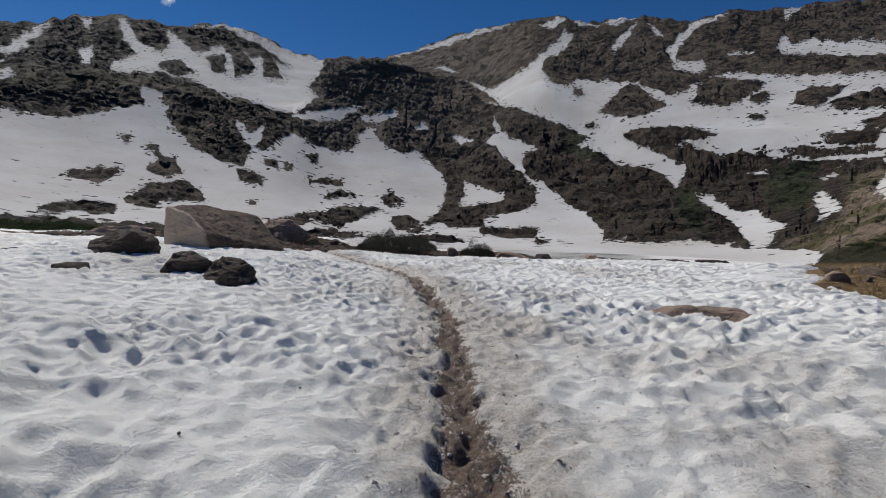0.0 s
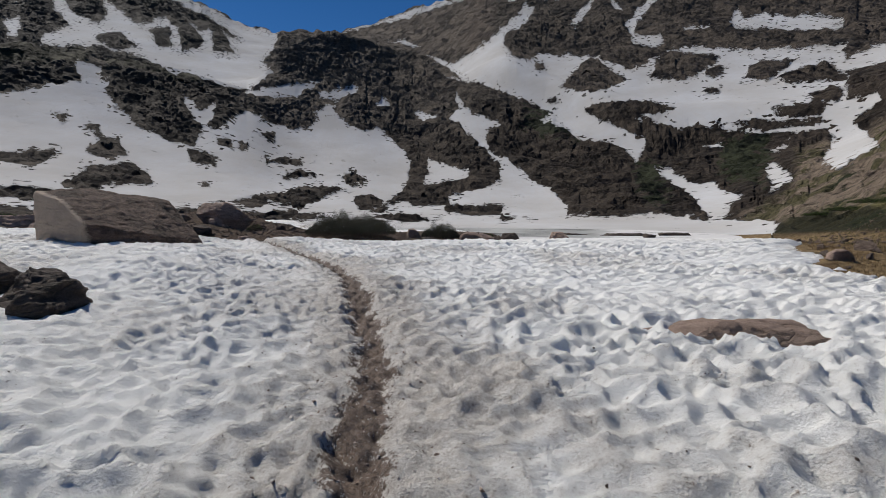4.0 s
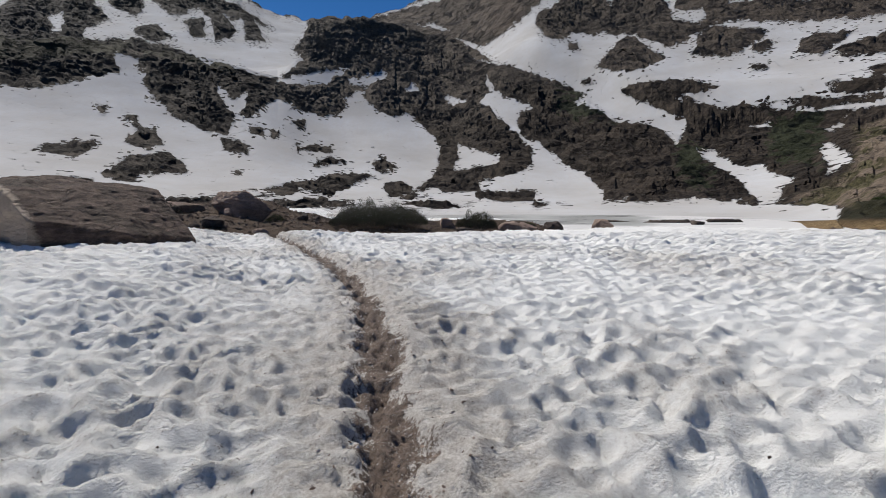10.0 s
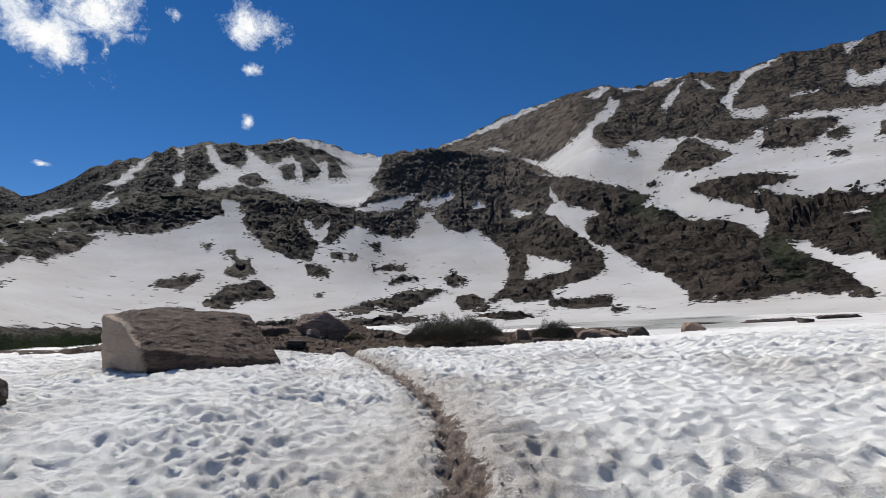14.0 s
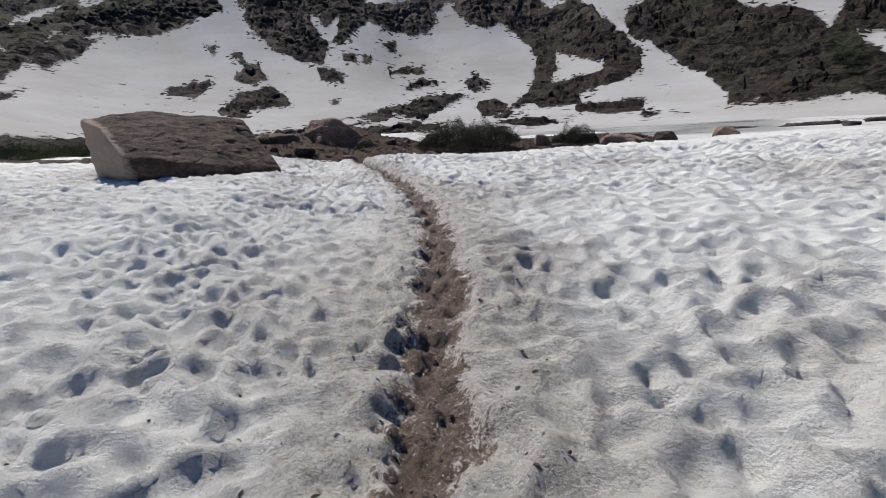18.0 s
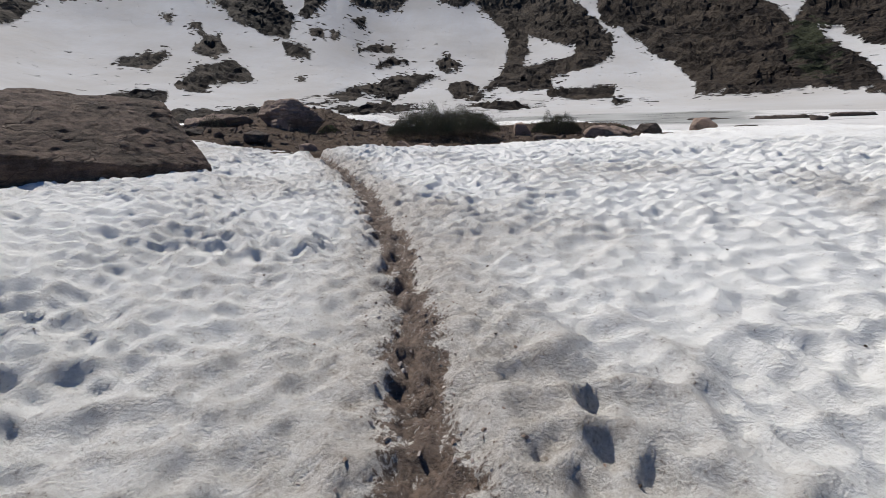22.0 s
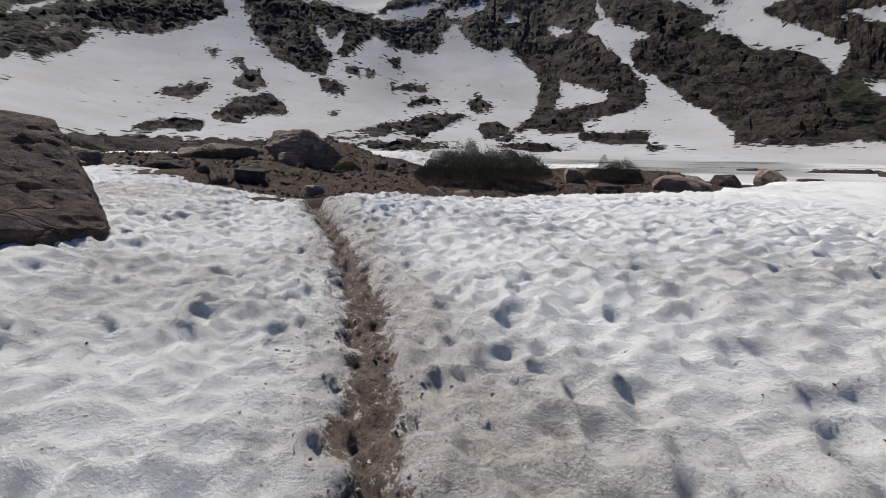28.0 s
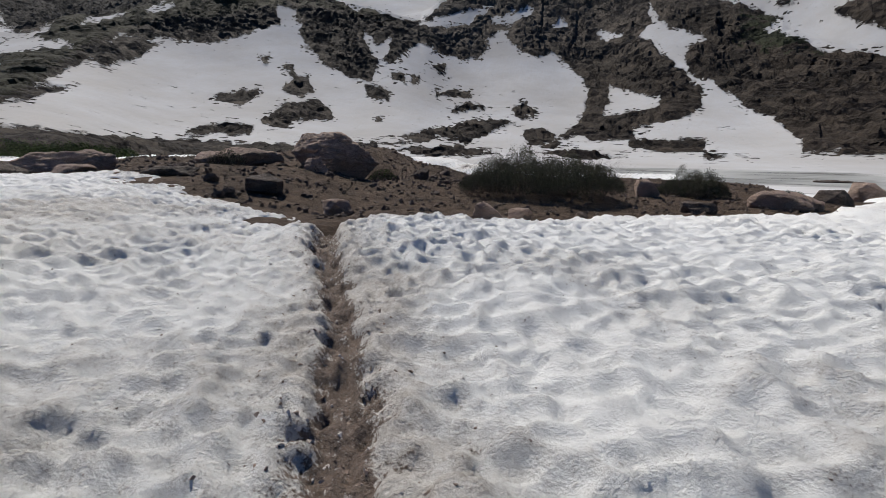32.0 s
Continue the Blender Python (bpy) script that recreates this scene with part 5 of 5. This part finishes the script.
chips = [chip(300 + k) for k in range(10)]
n = 18000
px, py = np.random.uniform(-32, 20, n), 25 + 30 * np.random.uniform(0, 1, n) ** 1.3
keep = (inside_snow(px, py) < -0.2)
pebbles = [(x, y, ground_z(x, y) - 0.01, 0.05 + 0.2 * random.random() ** 3, random.uniform(0, 6.3)) for x, y in zip(px[keep], py[keep])]
scattered("gravel", pebbles, chips, STONE, "brown gravel strewn over the wet moraine", "gravel")

# ---- clods along the trench ----
CLOD = Nodes("snow_clod")
cl = CLOD.noise(CLOD.position(), 20, 5)
CLOD = CLOD.done(CLOD.mix(CLOD.span(CLOD.math("ADD", CLOD.island(), cl), 0.45, 1.15), (0.7, 0.66, 0.62), (0.3, 0.225, 0.175)), 0.7, 0.2)
rng2 = np.random.RandomState(8)
n = 6000
cy_ = rng2.uniform(0.5, 25, n)
cu_ = rng2.normal(0, 0.36, n)
cx_ = trail_x(cy_) + cu_
cz_ = snow_height(cx_, cy_)[0]
scattered("snow_clods", [(a, b, c - 0.012, 0.012 + 0.036 * d ** 3, 6.3 * e) for a, b, c, d, e in zip(cx_, cy_, cz_, rng2.rand(n), rng2.rand(n))],
          chips, CLOD, "crumbs of dirty snow kicked up along the trench", "snow clods")

n = 700
dy_ = rng2.uniform(0.5, 24, n)
du_ = rng2.normal(0, 2.2, n)
dx_ = trail_x(dy_) + du_
dz_ = snow_height(dx_, dy_)[0]
scattered("grit", [(a, b, c - 0.004, 0.008 + 0.03 * d ** 3, 6.3 * e) for a, b, c, d, e in zip(dx_, dy_, dz_, rng2.rand(n), rng2.rand(n))],
          chips, STONE, "dark grit and pebbles lying on the snow", "grit")

# ---- plants ----
def plant_material(name, dark, light, rough=0.8):
    m = Nodes(name)
    return m.done(m.mix(m.island(), dark, light), rough, 0.15)


TWIG = plant_material("grey_twigs", (0.05, 0.04, 0.034), (0.13, 0.105, 0.09))
WILLOW = plant_material("willow_leaf", (0.035, 0.036, 0.024), (0.12, 0.12, 0.075))
GREEN = plant_material("green_leaf", (0.03, 0.05, 0.016), (0.09, 0.12, 0.04))
PINE = plant_material("pine_needles", (0.012, 0.022, 0.01), (0.045, 0.06, 0.026))
RUST = plant_material("dead_needles", (0.12, 0.055, 0.03), (0.24, 0.12, 0.07))
STRAW = plant_material("dry_grass", (0.15, 0.095, 0.045), (0.38, 0.28, 0.15))


def stems_mesh(rs, count, width, depth, height, thick):
    """Bent, tapering twigs that fan out of a wide base. Returns vertices, faces and tip points."""
    base = np.stack([rs.uniform(-0.42, 0.42, count) * width, rs.uniform(-0.4, 0.4, count) * depth, np.zeros(count)], -1)
    dome = np.sqrt(np.clip(1 - (2 * base[:, 0] / width) ** 2 * 0.9 - (2 * base[:, 1] / depth) ** 2 * 0.5, 0.08, 1))
    tip = base * [1.2, 1.25, 0] + np.stack([rs.normal(0, 0.09, count) * width, rs.normal(0, 0.12, count) * depth, height * dome * rs.uniform(0.55, 0.98, count)], -1)
    bend = (tip - base) * rs.uniform(0.35, 0.65, (count, 1)) + base + rs.normal(0, 0.06, (count, 3)) * height
    vs, fs = [], []
    ang = np.array([0, 2.09, 4.19])
    ring = np.stack([np.cos(ang), np.sin(ang), 0 * ang], -1)
    for k, (p, w) in enumerate(((base, 1.0), (bend, 0.7), (tip, 0.2))):
        vs.append(p[:, None, :] + ring[None] * thick * w)
    v = np.stack(vs, 1).reshape(-1, 3)
    f = []
    for lev in (0, 1):
        for a in range(3):
            b = (a + 1) % 3
            f.append([lev * 3 + a, lev * 3 + b, lev * 3 + 3 + b, lev * 3 + 3 + a])
    faces = (np.arange(count)[:, None, None] * 9 + np.array(f)[None]).reshape(-1, 4)
    return v, faces, base, bend, tip


def leaves_mesh(rs, centres, size, spread):
    """Small folded leaves round given points."""
    n = len(centres)
    c = centres + rs.normal(0, spread, (n, 3))
    a = rs.normal(0, 1, (n, 3))
    a /= np.linalg.norm(a, axis=1, keepdims=True)
    b = np.cross(a, rs.normal(0, 1, (n, 3)))
    b /= np.linalg.norm(b, axis=1, keepdims=True) + 1e-9
    L = size * rs.uniform(0.6, 1.3, (n, 1))
    v = np.stack([c - a * L, c + b * L * 0.45, c + a * L, c - b * L * 0.45], 1).reshape(-1, 3)
    return v, np.arange(n * 4).reshape(-1, 4)


def shrub(place, width, depth, height, turn, leaf, seed, label, stems=500, leaves=5000, leaf_size=0.035, thick=0.009, category="shrub", name="shrub", group=""):
    rs = np.random.RandomState(seed)
    top = new(name)
    top.matrix_world = pose(*place, 0, 0, turn)
    v, f, base, bend, tip = stems_mesh(rs, stems, width, depth, height, thick)
    part_stems = sheet("brushwood", v, f, TWIG, smooth=False)
    ang, rad = rs.uniform(0, 2 * math.pi, leaves), np.sqrt(rs.rand(leaves))
    ux, uy = rad * np.cos(ang), rad * np.sin(ang)
    ragged = 0.78 + 0.3 * fbm(ux * width * 0.9 + seed * 7, uy * depth * 0.9, 3, 131)
    cap = height * ragged * np.sqrt(np.clip(1.02 - rad ** 2.0, 0.02, 1))
    pts = np.stack([ux * width / 2, uy * depth / 2, cap * rs.rand(leaves) ** 0.38], -1)
    v, f = leaves_mesh(rs, pts, leaf_size, 0.03 * height)
    part_leaves = sheet("foliage", v, f, leaf, smooth=False)
    for ob in (part_stems, part_leaves):
        ob.parent = top
    return tagged(top, label, category, group)


def on_ground(x, y, sink=0.05):
    return x, y, ground_z(x, y) - sink


shrub(on_ground(-3.6, 36.6), 6.3, 3.4, 1.75, 6, WILLOW, 1, "wide dark grey-green willow shrub on the moraine", 700, 62000, 0.027, 0.006)
shrub(on_ground(3.2, 43.2), 3.3, 2.2, 1.45, 0, WILLOW, 2, "smaller grey-green willow shrub near the lake", 300, 24000, 0.027, 0.006)
shrub(on_ground(-10.4, 37.2), 1.4, 1.0, 0.8, 0, GREEN, 3, "small green willow beside a tan boulder", 160, 1500, 0.03)
shrub(on_ground(-15.2, 33.2), 1.6, 1.0, 0.6, 0, WILLOW, 4, "low grey willow among moraine rocks", 200, 1500, 0.03)
shrub(on_ground(7.2, 43.0), 1.3, 0.9, 0.5, 0, GREEN, 5, "low green willow by a pinkish block", 120, 1200, 0.03)
for k, (a, r, w) in enumerate(((-39, 54, 9), (-42, 56, 12), (-46, 58, 13), (-50, 60, 13), (-54, 58, 13), (-58, 56, 12), (-62, 55, 12))):
    x, y = r * math.sin(radians(a)), r * math.cos(radians(a))
    shrub(on_ground(x, y), w * 0.75, 3.5, 1.3 + 0.25 * (k % 3) + (0.9 if a < -57 else 0), -a, GREEN, 10 + k, "green willow thicket behind the moraine", 150, 9000, 0.06, 0.012, group="willow thickets")
# willows and matted pines on the hillside
for k, (a, e, w, h) in enumerate(((42.5, -0.1, 7, 0.8), (44.5, 0.5, 8, 0.9), (46.5, 1.2, 9, 1.0), (49, 1.9, 9, 1.0), (51.5, 2.3, 9, 1.1), (53.5, 3.0, 9, 1.1), (56, 3.9, 8, 1.0), (51, 3.0, 7, 0.9), (58, 4.9, 7, 0.9), (60.5, 5.6, 6, 0.8))):
    x, y, z = spot(a, e)
    shrub((x, y, z - 0.2), w, 3.0, h, -a + 10, GREEN, 40 + k, "low mat of green willow on the slope", 260, 4500, 0.075, 0.014, group="hillside willows")
for k, (a, e, w, h, m) in enumerate(((65.0, 5.9, 3.2, 1.4, PINE), (66.5, 6.2, 3.5, 1.6, PINE), (68.2, 6.4, 3.5, 1.8, PINE), (70.0, 6.4, 3.6, 1.8, PINE), (71.8, 6.6, 3.8, 2.0, PINE), (74.0, 6.6, 4.0, 2.2, PINE), (75.5, 5.6, 3.0, 1.6, GREEN),
                                  (66.0, 6.6, 1.2, 1.6, RUST), (68.5, 6.8, 1.6, 2.4, RUST), (69.3, 6.9, 1.2, 2.2, RUST), (72.6, 7.2, 2.4, 2.2, RUST), (74.4, 7.4, 2.6, 2.6, RUST))):
    x, y, z = spot(a, e)
    shrub((x, y, z - 0.15), w, 1.8, h, -a, m, 60 + k, "matted dark green pine on the grass slope" if m is PINE else "rust-brown dead pine above a green one" if m is RUST else "rounded green bush on the grass slope", 160, 4200, 0.06, 0.014, group="hillside pines")

# pale stones all over the slope
hy = rng2.uniform(2, 60, 5000)
hx = np.interp(hy, EDGE_Y, EDGE_X) + 0.5 + 50 * rng2.rand(5000) ** 1.3
scattered("scree_stones", [(a, b, ground_z(a, b) - 0.02, 0.07 + 0.42 * d ** 4, 6.3 * e) for a, b, d, e in zip(hx, hy, rng2.rand(5000), rng2.rand(5000))],
          chips, STONE, "grey stones scattered through the dry grass", "stones")

# dry grass beside the snow
n = 5200
ty = rng2.uniform(4, 34, n)
tx = np.interp(ty, EDGE_Y, EDGE_X) + 0.35 + 13 * rng2.rand(n) ** 1.5
base_pts = np.array([(a, b, ground_z(a, b) - 0.01) for a, b in zip(tx, ty)])
blades = 7
root = np.repeat(base_pts, blades, 0) + rng2.normal(0, 0.035, (n * blades, 3)) * [1, 1, 0]
lean = rng2.normal(0, 0.07, (n * blades, 3)) * [1, 1, 0] + np.stack([0 * root[:, 0], 0 * root[:, 0], rng2.uniform(0.04, 0.15, n * blades)], -1)
flat = np.cross(lean, [0, 0, 1.0]) + 1e-4
flat *= 0.006 / (np.linalg.norm(flat, axis=1, keepdims=True) + 1e-9)
gv = np.stack([root - flat, root + flat, root + lean], 1).reshape(-1, 3)
grass = sheet("grass", gv, np.arange(len(gv)).reshape(-1, 3), STRAW, smooth=False)
tagged(grass, "dry straw-coloured grass along the edge of the snow", "grass", kind="stuff")

# rough green-brown grass higher on the slope
OLIVE = plant_material("olive_grass", (0.05, 0.056, 0.022), (0.19, 0.16, 0.08))
n = 9000
ty = rng2.uniform(-6, 70, n)
tx = np.interp(ty, EDGE_Y, EDGE_X) + 3 + 50 * rng2.rand(n) ** 1.2
base_pts = np.array([(a, b, ground_z(a, b) - 0.02) for a, b in zip(tx, ty)])
root = np.repeat(base_pts, 5, 0) + rng2.normal(0, 0.12, (n * 5, 3)) * [1, 1, 0]
lean = rng2.normal(0, 0.09, (n * 5, 3)) * [1, 1, 0] + np.stack([0 * root[:, 0], 0 * root[:, 0], rng2.uniform(0.06, 0.22, n * 5)], -1)
flat = np.cross(lean, [0, 0, 1.0]) + 1e-4
flat *= 0.02 / (np.linalg.norm(flat, axis=1, keepdims=True) + 1e-9)
gv = np.stack([root - flat, root + flat, root + lean], 1).reshape(-1, 3)
tagged(sheet("grass", gv, np.arange(len(gv)).reshape(-1, 3), OLIVE, smooth=False), "olive-green tufts of alpine grass on the slope", "grass", kind="stuff")

# ---- clouds ----
cm = Nodes("cloud")
cloud_mat, ct = cm.mat, cm.tree
ct.nodes.remove(cm.bsdf)
cpos = cm.position()
wisp = cm.math("ADD", cm.math("ADD", cm.math("MULTIPLY", cm.noise(cpos, 0.005, 8, 0.62, 0.5), 1.6), cm.math("MULTIPLY", cm.noise(cpos, 0.03, 8, 0.68, 0.8), 0.6)), cm.attr("body"))
body = cm.span(wisp, 1.25, 1.7)
glow = ct.nodes.new("ShaderNodeEmission")
cm.put(glow.inputs["Color"], cm.mix(cm.span(wisp, 1.35, 1.9), (0.62, 0.72, 0.86), (1.0, 1.0, 1.0)))
glow.inputs["Strength"].default_value = 0.95
clear = ct.nodes.new("ShaderNodeBsdfTransparent")
blend = ct.nodes.new("ShaderNodeMixShader")
cm.put(blend.inputs[0], body)
ct.links.new(clear.outputs[0], blend.inputs[1])
ct.links.new(glow.outputs[0], blend.inputs[2])
ct.links.new(blend.outputs[0], ct.nodes["Material Output"].inputs[0])


def cloud(a, el, w, h, turn=0.0, thick=0.0):
    """A thin bank of cloud far beyond the ridge, at an azimuth and elevation, w by h degrees."""
    far_off, w, h = 4000.0, 0.85 * w, 0.85 * h
    u, v = np.meshgrid(np.linspace(-1, 1, 25), np.linspace(-1, 1, 17), indexing="ij")
    rad = np.hypot(u, v)
    c, s_ = math.cos(turn), math.sin(turn)
    p = far_off * np.tan(np.radians(w * 1.0)) * u, far_off * np.tan(np.radians(h * 1.0)) * v
    pts = np.stack([p[0] * c - p[1] * s_, p[0] * s_ + p[1] * c, -far_off + 60 * rad ** 2], -1).reshape(-1, 3)
    ob = sheet("cloud", pts, grid_faces(25, 17), cloud_mat, {"body": (thick or (0.78 if w > 5 else 0.58)) - 1.0 * rad})
    d = Vector((math.sin(radians(a)) * math.cos(radians(el)), math.cos(radians(a)) * math.cos(radians(el)), math.sin(radians(el))))
    ob.matrix_world = look((0, 0, 0), d)
    return tagged(ob, "ragged white fair-weather cloud in a deep blue sky", "cloud", "clouds", kind="structure")


for row in ((-55.2, 31.0, 9.7, 6.1, -0.5), (-49.9, 27.3, 9.1, 5.0, -0.5), (-45.6, 30.9, 6.1, 6.1), (-64.8, 25.2, 4.4, 3.8, -0.5), (-63.3, 22.5, 3.0, 2.2), (-60.8, 25.7, 1.9, 3.0),
            (-60.8, 30.4, 2.5, 3.8, 0.5), (-30.6, 32.0, 6.5, 3.8), (-30.4, 28.0, 2.9, 1.8), (-30.7, 22.6, 1.7, 2.3), (-58.4, 19.1, 1.8, 1.4), (-56.8, 18.5, 1.9, 1.3, -0.5),
            (-61.9, 18.3, 1.0, 1.3), (-57.4, 22.7, 1.2, 1.4), (-38.3, 31.8, 2.4, 1.9, -0.6), (-49.2, 15.9, 2.0, 0.7), (58.8, 21.6, 1.9, 1.1, 0.2, 0.55), (56.7, 20.1, 0.7, 0.5, 0.4, 0.5)):
    cloud(*row)
